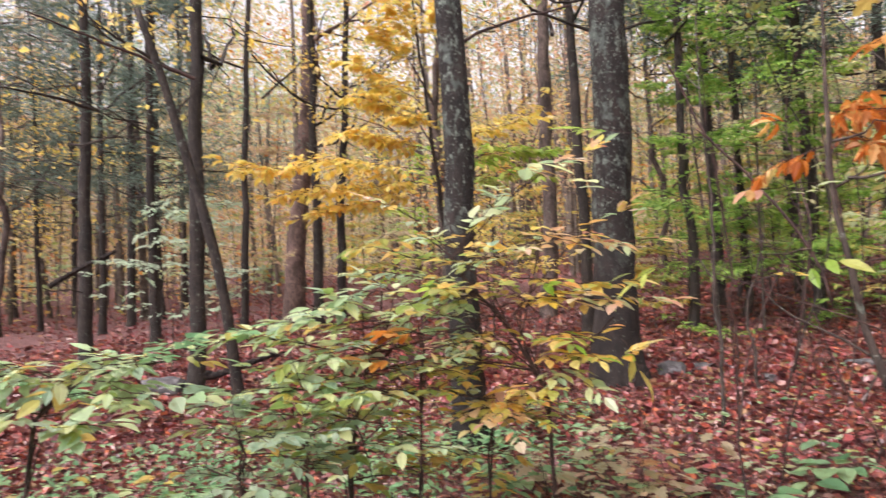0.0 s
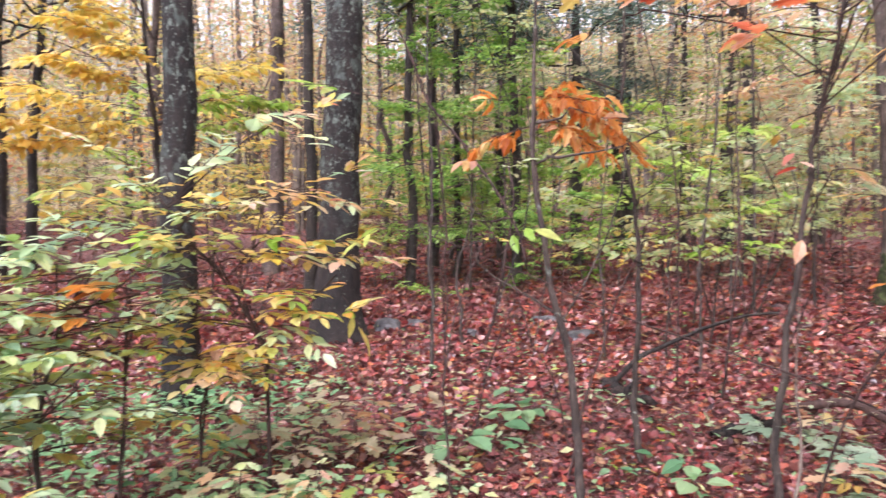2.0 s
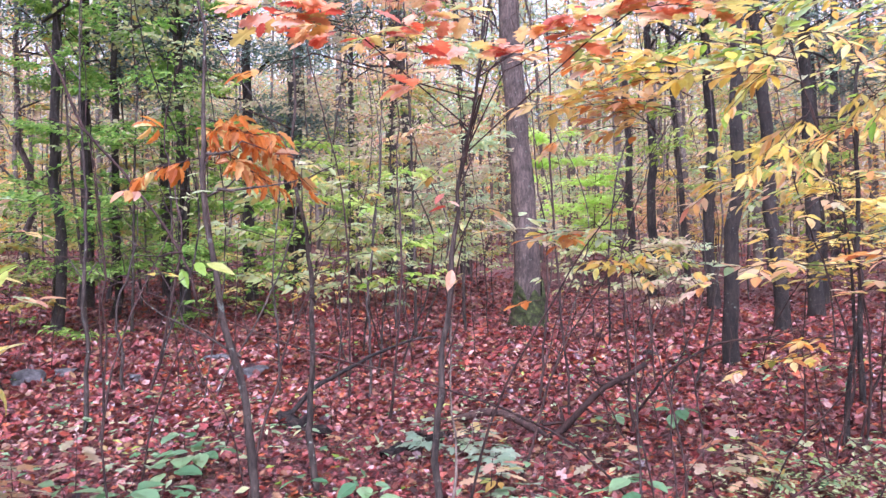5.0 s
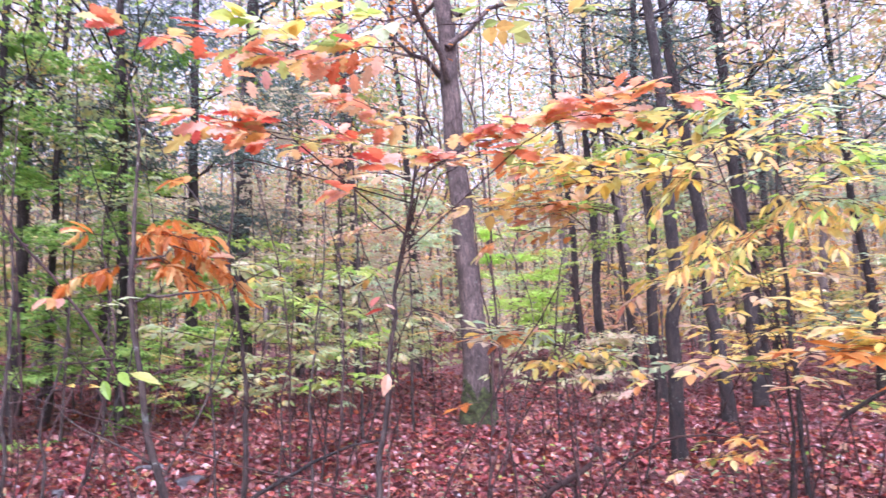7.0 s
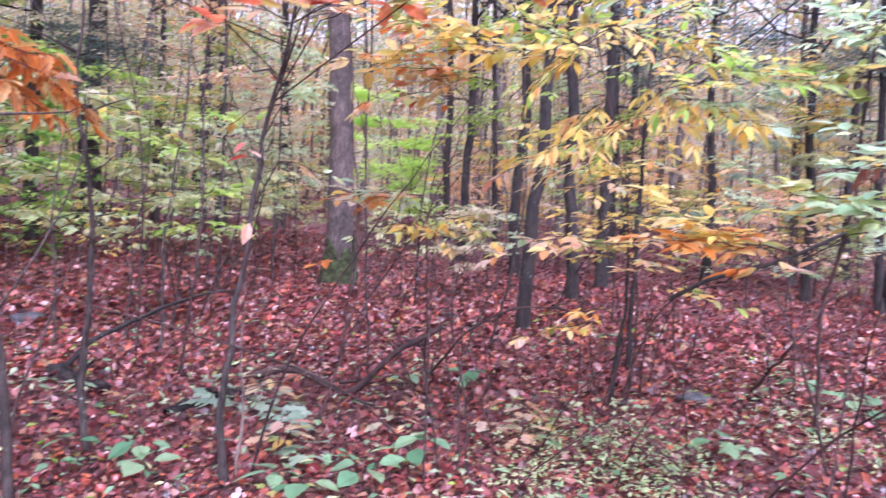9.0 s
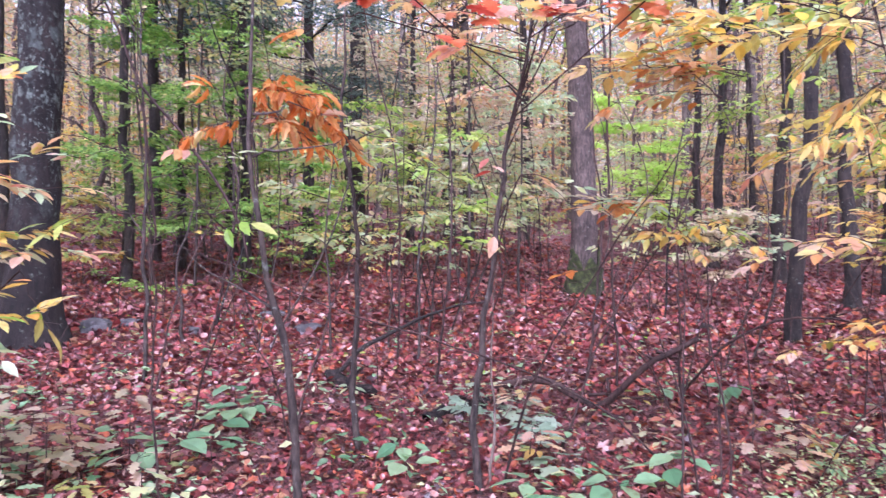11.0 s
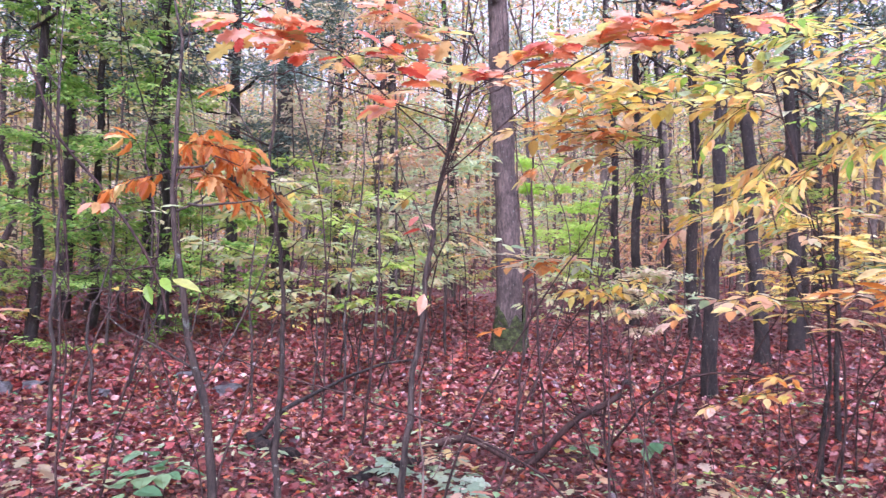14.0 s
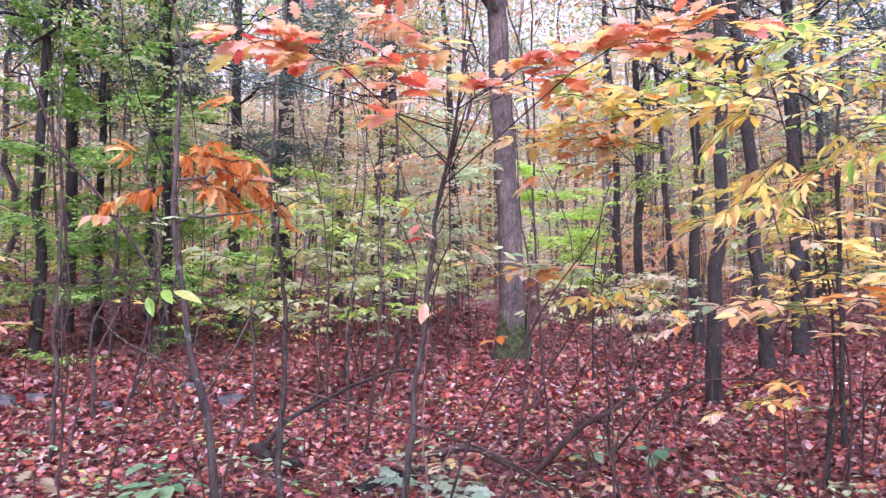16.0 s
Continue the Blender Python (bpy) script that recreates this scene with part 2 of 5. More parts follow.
def mesh_of(name, verts, tris, material, smooth=False):
    """Mesh from arrays of vertices and triangles."""
    me = bpy.data.meshes.new(name)
    v, f = np.asarray(verts, np.float32), np.asarray(tris, np.int32)
    me.vertices.add(len(v))
    me.vertices.foreach_set("co", v.ravel())
    me.loops.add(f.size)
    me.loops.foreach_set("vertex_index", f.ravel())
    me.polygons.add(len(f))
    me.polygons.foreach_set("loop_start", np.arange(0, f.size, 3, dtype=np.int32))
    me.polygons.foreach_set("use_smooth", np.full(len(f), smooth))
    me.update(calc_edges=True)
    me.materials.append(material)
    return me


def part(name, me, parent, label="", kind=""):
    ob = new(name, me)
    ob.parent = parent
    return tagged(ob, label, kind=kind)


def thing(name, place, label, category, group="", kind=""):
    ob = new(name)
    ob.empty_display_size = 0.1
    ob.location = place
    return tagged(ob, label, category, group, kind)


# leaf outlines: base at the origin, tip along +Y
def blade(width, rows=((0.0, 0.0), (0.2, 0.72), (0.45, 1.0), (0.75, 0.62), (1.0, 0.0)), droop=0.13, fold=0.20):
    v, f = [], []
    for y, w in rows:
        for s in (-1, 0, 1):
            v.append((s * w * width, y, abs(s) * w * width * fold - droop * y * y))
    for i in range(len(rows) - 1):
        for s in (0, 1):
            a, b, c, d = 3 * i + s, 3 * i + s + 1, 3 * i + s + 4, 3 * i + s + 3
            f += [(a, b, c), (a, c, d)]
    return np.array(v), np.array(f)


def lobed(tips, droop=0.12):
    """Palmate or lobed leaf: half outline given, mirrored, fanned from the midrib."""
    half = list(tips)
    pts = half + [(-x, y) for x, y in reversed(half[1:-1])]
    v = [(0, 0.42, 0.0)] + [(x, y, 0.10 * abs(x) - droop * (y - 0.3) ** 2 - 0.25 * x * x) for x, y in pts]
    k = len(pts)
    f = [(0, 1 + i, 1 + (i + 1) % k) for i in range(k)]
    return np.array(v), np.array(f)


OVATE = blade(0.235)
LANCE = blade(0.16)
SMALL = blade(0.27, ((0.0, 0.0), (0.45, 1.0), (1.0, 0.0)))
BROAD = blade(0.36)
MAPLE = lobed([(0, 0), (0.10, 0.10), (0.34, 0.02), (0.28, 0.20), (0.52, 0.46), (0.36, 0.48), (0.33, 0.62), (0.16, 0.56), (0.17, 0.78), (0.0, 1.0)])
OAK = lobed([(0, 0), (0.10, 0.12), (0.20, 0.24), (0.13, 0.34), (0.30, 0.46), (0.16, 0.54), (0.30, 0.70), (0.13, 0.76), (0.14, 0.90), (0.0, 1.0)], 0.2)
CRISP = blade(0.19, ((0.0, 0.0), (0.15, 0.5), (0.28, 0.9), (0.38, 0.65), (0.52, 1.0), (0.63, 0.6), (0.78, 0.72), (1.0, 0.0)), 0.32, 0.55)
CHIP = (np.array([(0, 0, 0), (0.27, 0.5, 0.09), (0, 1, -0.08), (-0.27, 0.5, 0.09)]), np.array([(0, 1, 2), (0, 2, 3)]))
CURL = (np.array([(0, 0, 0.12), (0.30, 0.25, 0.10), (0.34, 0.62, 0.16), (0, 1, 0.10), (-0.34, 0.62, 0.05), (-0.30, 0.25, 0.14), (0, 0.5, -0.02)]),
        np.array([(6, 0, 1), (6, 1, 2), (6, 2, 3), (6, 3, 4), (6, 4, 5), (6, 5, 0)]))


def frames_of(axis, up):
    """Rotation matrices with Y along axis and Z as near up as can be."""
    y = axis / np.linalg.norm(axis, axis=1, keepdims=True)
    x = np.cross(y, up)
    x /= np.linalg.norm(x, axis=1, keepdims=True) + 1e-9
    return np.stack([x, y, np.cross(x, y)], axis=2)


def scatter(kind, places, axes, ups, sizes):
    """Vertices and triangles of many leaves of one kind."""
    v, f = kind
    rot = frames_of(axes, ups) * sizes[:, None, None]
    verts = np.einsum("nij,kj->nki", rot, v) + places[:, None, :]
    tris = f[None] + (np.arange(len(places)) * len(v))[:, None, None]
    return verts.reshape(-1, 3), tris.reshape(-1, 3)


def join(pieces):
    vs, fs, k = [], [], 0
    for v, f in pieces:
        vs.append(np.asarray(v)), fs.append(np.asarray(f) + k)
        k += len(v)
    return np.concatenate(vs), np.concatenate(fs)


def tube(points, radii, sides=8, rough=0.0):
    """A tapered limb along points, closed at its end."""
    p = np.asarray(points, float)
    r = np.asarray(radii, float)
    d = np.gradient(p, axis=0)
    d /= np.linalg.norm(d, axis=1, keepdims=True) + 1e-9
    ref = np.where(np.abs(d[:, 2:3]) > 0.9, [[1.0, 0, 0]], [[0, 0, 1.0]])
    x = np.cross(d, ref)
    x /= np.linalg.norm(x, axis=1, keepdims=True)
    for i in range(1, len(x)):
        x[i] = x[i - 1] - d[i] * np.dot(x[i - 1], d[i])
        x[i] /= np.linalg.norm(x[i]) + 1e-9
    y = np.cross(d, x)
    a = np.linspace(0, 2 * math.pi, sides, endpoint=False)
    ring = np.cos(a)[None, :, None] * x[:, None] + np.sin(a)[None, :, None] * y[:, None]
    rr = r[:, None, None] * (1 + rough * rng.uniform(-1, 1, (len(p), sides, 1)))
    v = (p[:, None] + ring * rr).reshape(-1, 3)
    f = []
    for i in range(len(p) - 1):
        for j in range(sides):
            q = (j + 1) % sides
            a0, b0, c0, d0 = i * sides + j, i * sides + q, (i + 1) * sides + q, (i + 1) * sides + j
            f += [(a0, b0, c0), (a0, c0, d0)]
    end = (len(p) - 1) * sides
    f += [(end, end + j, end + j + 1) for j in range(1, sides - 1)]
    return v, np.array(f)


def smooth_line(points, step=0.12):
    """A Catmull-Rom line through the points."""
    p = np.asarray(points, float)
    q = np.vstack([2 * p[0] - p[1], p, 2 * p[-1] - p[-2]])
    out = []
    for i in range(1, len(q) - 2):
        k = max(2, int(np.linalg.norm(q[i + 1] - q[i]) / step))
        for t in np.linspace(0, 1, k, endpoint=False):
            out.append(0.5 * (2 * q[i] + (q[i + 1] - q[i - 1]) * t + (2 * q[i - 1] - 5 * q[i] + 4 * q[i + 1] - q[i + 2]) * t * t
                              + (3 * q[i] - q[i - 1] - 3 * q[i + 1] + q[i + 2]) * t ** 3))
    out.append(p[-1])
    return np.array(out)


def wander(line, amount, free_start=False):
    """Small crookedness along a line, none at its start."""
    k = len(line)
    w = np.cumsum(rng.normal(0, 1, (k, 3)), axis=0)
    w -= np.linspace(0, 1, k)[:, None] * w[-1]
    return line + w * amount / math.sqrt(k)


# ---------------------------------------------------------------- ground
def ground_sheet():
    edges = np.concatenate([-np.geomspace(600, 16, 26), np.linspace(-15, 15, 121), np.geomspace(16, 600, 26)])
    ahead = np.concatenate([-np.geomspace(600, 5, 22), np.linspace(-4, 26, 121), np.geomspace(27, 600, 26)])
    x, y = np.meshgrid(edges, ahead)
    z = ground_z(x, y)
    near = np.exp(-np.hypot(x, y) / 40.0)
    z = z + rng.normal(0, 0.012, z.shape) * near + 0.12 * near * np.sin(x * 0.31 + 2) * np.sin(y * 0.27) * (np.hypot(x, y) > 14)
    w = len(edges)
    i, j = np.meshgrid(np.arange(len(ahead) - 1), np.arange(w - 1), indexing="ij")
    a = (i * w + j).ravel()
    f = np.concatenate([np.stack([a, a + 1, a + w + 1], 1), np.stack([a, a + w + 1, a + w], 1)])
    v = np.stack([x.ravel(), y.ravel(), z.ravel()], 1)
    ob = new("ground", mesh_of("ground", v, f, DIRT, True))
    return tagged(ob, "forest floor of brown earth under fallen leaves", "ground", kind="structure")


ground_sheet()


def polar(n, r0, r1, a0, a1, power=1.0):
    """Random places between two distances and two bearings (degrees east of north)."""
    r = r0 + (r1 - r0) * rng.random(n) ** power
    a = np.radians(rng.uniform(a0, a1, n))
    return np.stack([r * np.sin(a), r * np.cos(a)], 1)


def litter(n, r0, r1, size, kind, a0=-82, a1=78):
    xy = polar(n, r0, r1, a0, a1)
    p = np.column_stack([xy, ground_z(xy[:, 0], xy[:, 1]) + rng.uniform(0.005, 0.05, n)])
    turn = rng.uniform(0, 2 * math.pi, n)
    axes = np.column_stack([np.cos(turn), np.sin(turn), rng.normal(0, 0.45, n)])
    ups = np.column_stack([rng.normal(0, 0.75, (n, 2)), np.ones(n)])
    return scatter(kind, p, axes, ups, size * rng.uniform(0.6, 1.25, n))


tagged(new("leaf_litter", mesh_of("leaf_litter", *join([
    litter(20000, 2.0, 7.0, 0.05, CURL), litter(70000, 2.0, 8.0, 0.034, CHIP), litter(7000, 2.0, 6.2, 0.075, OAK), litter(6500, 2.0, 6.2, 0.068, MAPLE),
    litter(20000, 5.5, 9.5, 0.072, CURL), litter(16000, 6.0, 10.0, 0.07, CHIP), litter(60000, 8.0, 20.0, 0.085, CHIP), litter(34000, 7.5, 17.0, 0.10, CURL), litter(36000, 16.0, 45.0, 0.17, CHIP), litter(9000, 0.2, 12.0, 0.08, CHIP, 78, 278), litter(1800, 0.2, 2.3, 0.08, OAK)]), FALLEN)),
    "thick layer of red-brown fallen leaves on the forest floor", "leaf litter", kind="stuff")

# ---------------------------------------------------------------- trees


def trunk_mesh(height, dia, lean, material, sides=14, flare=1.5, crook=0.07):
    k = max(8, int(height / 0.45))
    t = np.linspace(0, 1, k) ** 1.25
    h = t * height - 0.15
    line = np.column_stack([h * lean[0], h * lean[1], h])
    line = wander(line, crook)
    r = dia / 2 * (1 - 0.72 * t) * (1 + (flare - 1) * np.exp(-np.maximum(h, 0) / (0.9 * dia)))
    return line, r, tube(line, r, sides, 0.05)


def limbs(line, r, count, lo, hi, length, rise=0.5, sides=5):
    """Limbs that leave the trunk between two heights, each with a fork."""
    pieces, ends = [], []
    top = line[-1, 2]
    for _ in range(count):
        z = rng.uniform(lo, hi) * top
        i = min(int(np.searchsorted(line[:, 2], z)), len(line) - 2)
        a = rng.uniform(0, 2 * math.pi)
        ln = length * rng.uniform(0.5, 1.2) * (1.15 - 0.6 * z / top)
        d = np.array([math.cos(a), math.sin(a), rise * rng.uniform(0.3, 1.3)])
        t = np.linspace(0, 1, 6)[:, None]
        p = line[i] + t * d * ln + np.array([0, 0, 0.25 * ln]) * t * t
        p = wander(p, 0.12 * ln)
        pieces.append(tube(p, r[i] * 0.38 * (1 - 0.85 * t[:, 0]) + 0.004, sides))
        for q in (2, 3, 4):
            d2 = d + rng.normal(0, 0.6, 3)
            p2 = p[q] + t * d2 * ln * 0.45
            p2 = wander(p2, 0.06 * ln)
            pieces.append(tube(p2, r[i] * 0.16 * (1 - 0.85 * t[:, 0]) + 0.003, 3))
            ends += [p2[-1], p2[3]]
        ends += [p[-1], p[4]]
    return pieces, np.array(ends)


def clumps(ends, per, spread, size, kind=CHIP, flat=0.5):
    """Small leaves gathered round the ends of twigs, in loose layers."""
    n = len(ends) * per
    c = np.repeat(ends, per, axis=0)
    p = c + rng.normal(0, 1, (n, 3)) * np.array([spread, spread, spread * flat])
    axes = np.column_stack([rng.normal(0, 1, (n, 2)), rng.normal(-0.25, 0.4, n)])
    ups = np.column_stack([rng.normal(0, 0.5, (n, 2)), np.ones(n)])
    return scatter(kind, p, axes, ups, size * rng.uniform(0.6, 1.3, n))


def tree(x, y, lean, dia, material, height=15.0, hue="yellow", leaves=10, count=14, lo=0.30, length=2.6, label="", group="", size=0.13, flare=1.28, sides=14):
    """A forest tree: trunk, limbs and a thin crown."""
    ob = thing("tree", (x, y, ground_z(x, y)), label or "tall slender forest tree with furrowed bark", "tree", group)
    line, r, tk = trunk_mesh(height, dia, lean, material, sides, flare, 0.13 if sides > 8 else 0.4)
    part("trunk", mesh_of("trunk", *tk, material, True), ob)
    pcs, ends = limbs(line, r, count, lo, 0.98, length, sides=5 if sides > 8 else 3)
    if group == "trees of the wood":
        part("branchwork", mesh_of("branchwork", *join(pcs), material, True), ob, kind="stuff")
    else:
        for k in range(0, len(pcs), 4):
            part("limb", mesh_of("limb", *join(pcs[k:k + 4]), material, True), ob)
    # crowns thinned above 8.5 m so that more light reaches the ground
    ends = ends[(ends[:, 2] < 8.5) | (rng.random(len(ends)) < 0.3)]
    if leaves:
        part("crown", mesh_of("crown", *clumps(ends, int(leaves * 1.3) if sides > 8 else leaves, 0.42, size), MASS[hue]), ob, kind="stuff")
    return ob


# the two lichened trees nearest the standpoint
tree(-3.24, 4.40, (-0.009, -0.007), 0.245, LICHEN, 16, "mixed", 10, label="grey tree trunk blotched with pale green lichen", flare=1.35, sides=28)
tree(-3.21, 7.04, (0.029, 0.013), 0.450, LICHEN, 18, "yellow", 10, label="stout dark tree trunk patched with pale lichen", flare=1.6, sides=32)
tree(-13.98, 11.56, (0.053, 0.061), 0.530, RED, 17, "yellow", 10, label="smooth reddish-brown tree trunk", group="tall trees")
tree(-7.90, 4.95, (0.018, 0.027), 0.215, DARK, 13, "yellow", 8, label="slim dark tree trunk beside a leaning stem", group="tall trees")
tree(-12.24, 8.80, (0.021, 0.028), 0.171, DARK, 13, "yellow", 10, group="tall trees")
tree(-13.10, 12.43, (0.034, 0.035), 0.240, DARK, 14, "yellow", 10, group="tall trees")
tree(-12.73, 11.35, (0.004, 0.004), 0.252, DARK, 14, "mixed", 10, group="tall trees")
tree(-7.48, 13.02, (0.027, 0.015), 0.331, GREY, 17, "yellow", 10, label="grey-brown straight tree trunk", group="tall trees")
tree(-5.50, 10.68, (-0.012, -0.006), 0.206, DARK, 14, "yellow", 10, group="tall trees")
tree(-5.01, 10.36, (0.035, 0.016), 0.179, DARK, 14, "mixed", 8, group="tall trees")
tree(-3.91, 11.34, (0.006, 0.002), 0.163, DARK, 13, "green", 8, group="tall trees")
tree(-3.43, 12.54, (0.011, 0.003), 0.140, DARK, 12, "green", 8, group="tall trees")
tree(-2.28, 12.29, (-0.024, -0.005), 0.186, DARK, 13, "lime", 8, group="tall trees")
tree(-0.62, 16.99, (0.026, 0.001), 0.446, DARK, 17, "mixed", 10, label="dark forest tree half hidden by green saplings", group="tall trees")
tree(0.79, 18.41, (-0.013, 0.001), 0.176, DARK, 13, "yellow", 10, group="tall trees")
tree(1.92, 19.91, (0.003, -0.000), 0.301, DARK, 14, "orange", 10, group="tall trees")
tree(3.17, 10.70, (-0.044, 0.013), 0.409, GREY, 17, "orange", 10, label="straight grey tree with a mossy foot", group="tall trees", flare=1.25)
tree(4.24, 6.82, (0.021, -0.013), 0.158, DARK, 13, "mixed", 8, label="slim dark tree with mossy bark", group="tall trees")
tree(6.56, 9.26, (-0.047, 0.034), 0.205, DARK, 14, "tan", 10, group="tall trees")
tree(7.13, 12.00, (0.004, -0.002), 0.22, DARK, 13, "haze", 10, group="tall trees")
tree(6.58, 13.53, (0.014, -0.007), 0.202, DARK, 13, "pink", 10, group="tall trees")
tree(8.02, 17.28, (-0.033, 0.015), 0.210, DARK, 13, "mixed", 10, group="tall trees")
tree(8.64, 15.84, (-0.037, 0.020), 0.157, DARK, 12, "amber", 10, group="tall trees")
tree(9.18, 11.92, (-0.034, 0.026), 0.261, DARK, 15, "mixed", 8, group="tall trees")
tree(11.37, 11.31, (-0.021, 0.021), 0.185, DARK, 13, "tan", 10, group="tall trees")
tree(14.00, 11.37, (-0.023, 0.028), 0.202, GREY, 14, "haze", 10, group="tall trees")
tree(11.82, 9.29, (-0.010, 0.013), 0.189, DARK, 14, "mixed", 10, group="tall trees")
tree(11.69, 7.76, (-0.017, 0.025), 0.150, DARK, 14, "mixed", 10, group="tall trees")
tree(12.64, 8.13, (-0.024, 0.037), 0.128, GREY, 14, "mixed", 10, group="tall trees")
tree(11.24, 6.59, (-0.008, 0.014), 0.271, PALE, 15, "mixed", 8, label="pale trunk covered in grey-green lichen", group="tall trees")
tree(12.68, 6.94, (-0.015, 0.028), 0.296, DARK, 15, "mixed", 8, group="tall trees")
tree(2.11, 16.92, (-0.032, 0.004), 0.260, DARK, 14, "pink", 10, group="tall trees")
tree(3.81, 18.66, (-0.036, 0.007), 0.243, DARK, 14, "mixed", 10, group="tall trees")


def leaning_stem():
    pts = np.array([(-6.36, 4.54, 0.19), (-6.43, 4.43, 1.38), (-6.52, 4.28, 2.29), (-6.64, 4.10, 3.11), (-6.75, 3.92, 3.90), (-6.84, 3.75, 4.48)])
    ob = thing("tree", pts[0], "slender dark brown stem leaning over the leaf litter", "tree")
    line = smooth_line(pts - pts[0], 0.25)
    part("trunk", mesh_of("trunk", *tube(line, np.linspace(0.066, 0.036, len(line)), 12, 0.06), DARK, True), ob)
    for u, side, rise in ((0.62, -0.5, 0.5), (0.74, 0.45, 0.6), (0.86, -0.4, 0.55)):
        a = line[int(u * (len(line) - 1))]
        limb = np.array([a, a + [side * 0.5, 0.1, rise * 0.35], a + [side, 0.15, rise]])
        part("limb", mesh_of("limb", *tube(limb, np.array([0.012, 0.008, 0.003]), 6), DARK, True), ob)


leaning_stem()

# the wood behind: alike trees, each a copy of one of a few
def grown(k):
    hues = ("mixed", "yellow", "pink", "mixed", "green", "haze", "lime", "tan")
    bark = (DARK, GREY, RED, GREY, DARK, RED, GREY, GREY)
    return tree(0, -40 - k, (rng.normal(0, 0.02), rng.normal(0, 0.02)), rng.uniform(0.07, 0.22), bark[k], rng.uniform(9, 16), hues[k], 11, 18, 0.16, 2.4,
                label="tree of the wood behind with thin %s foliage" % hues[k], group="trees of the wood", size=0.15, sides=8)


models = [grown(k) for k in range(8)]
for k, m in enumerate(models):
    for _ in range(10):
        (x, y), = polar(1, 15, 60, -80, 78, 0.9)
        copy_thing(m, pose(x, y, ground_z(x, y), 0, 0, rng.uniform(0, 360)))
# the models themselves stand unseen behind the standpoint, added to shade nearby ground
for k, m in enumerate(models):
    m.location = (4.4 * k - 15, -6 - 2.5 * (k % 3), ground_z(0, -6))


# ---------------------------------------------------------------- foliage helpers
UNIT = {}


# what colours a turning spray holds besides its main one
BLEND = {"yellow": ("yellow", "yellow", "lime", "amber", "yellow", "mixed", "yellow", "amber"), "lime": ("lime", "lime", "yellow", "sage", "lime", "mixed"), "amber": ("amber", "amber", "yellow", "pink", "mixed", "orange"),
         "pink": ("pink", "pink", "pink", "yellow", "amber", "sage", "blush"), "red": ("red", "red", "red", "red", "pink", "red", "mixed"), "sage": ("sage", "sage", "sage", "haze", "mixed"), "orange": ("orange", "orange", "orange", "orange", "orange", "amber")}


def unit_leaf(kind, hue):
    """One leaf mesh for each outline and colour family, shared by its leaves."""
    key = (id(kind[0]), hue)
    if key not in UNIT:
        UNIT[key] = mesh_of("leaf", *kind, ONE[hue])
    return UNIT[key]


def spray(p0, p1, n, size, hang=0.06, level=0.16, fan=0.48):
    """A leafy twig from p0 to p1: side shoots in one loose plane, each with a flat fan of leaves."""
    p0, p1 = np.asarray(p0, float), np.asarray(p1, float)
    ln = np.linalg.norm(p1 - p0)
    t = np.linspace(0, 1, 8)[:, None]
    line = wander(p0 + t * (p1 - p0) + np.array([0, 0, 0.12 * ln]) * (t * (1 - t)), 0.07 * ln)
    d = (p1 - p0) / ln
    side = np.cross(d, [0, 0, 1.0])
    side /= np.linalg.norm(side) + 1e-9
    m = max(1, round(n / 6))
    shoots, places, axes, ups = [], [], [], []
    left = n
    for i in range(m):
        u = 1.0 if i == m - 1 else 0.15 + 0.8 * (i + rng.random() * 0.8) / m
        k = min(int(u * 7), 6)
        at = line[k] + (line[k + 1] - line[k]) * (u * 7 - k)
        s = 0.0 if i == m - 1 else (-1) ** i * rng.uniform(0.5, 1.2)
        out = d * rng.uniform(0.4, 0.9) + side * s + np.array([0, 0, rng.normal(0.0, 0.18)])
        out /= np.linalg.norm(out)
        reach = max(size * 1.2, fan * ln * rng.uniform(0.5, 1.0) * (1.25 - u))
        end = at + out * reach + np.array([0, 0, -0.08 * reach])
        shoots.append(tube(np.array([at, (at + end) / 2 + [0, 0, 0.05 * reach], end]), [0.0024, 0.0018, 0.001], 4))
        plane = np.array([rng.normal(0, level), rng.normal(0, level), 1.0])
        across = np.cross(out, plane)
        across /= np.linalg.norm(across) + 1e-9
        count = left if i == m - 1 else min(left, 6)
        left -= count
        for j in range(count):
            v = 1.0 if j == count - 1 else 0.25 + 0.72 * j / max(count - 1, 1)
            w = 0.0 if j == count - 1 else (-1) ** j * rng.uniform(0.6, 1.1)
            places.append(at + (end - at) * v + rng.normal(0, 0.006, 3))
            axes.append(out * rng.uniform(0.6, 0.9) + across * w + np.array([0, 0, rng.normal(-hang - 0.05, 0.10 + 0.3 * level)]))
            ups.append(plane + np.array([rng.normal(0, 0.16), rng.normal(0, 0.16), 0]))
    return line, shoots, np.array(places), np.array(axes), np.array(ups), size * rng.uniform(0.65, 1.15, len(places))


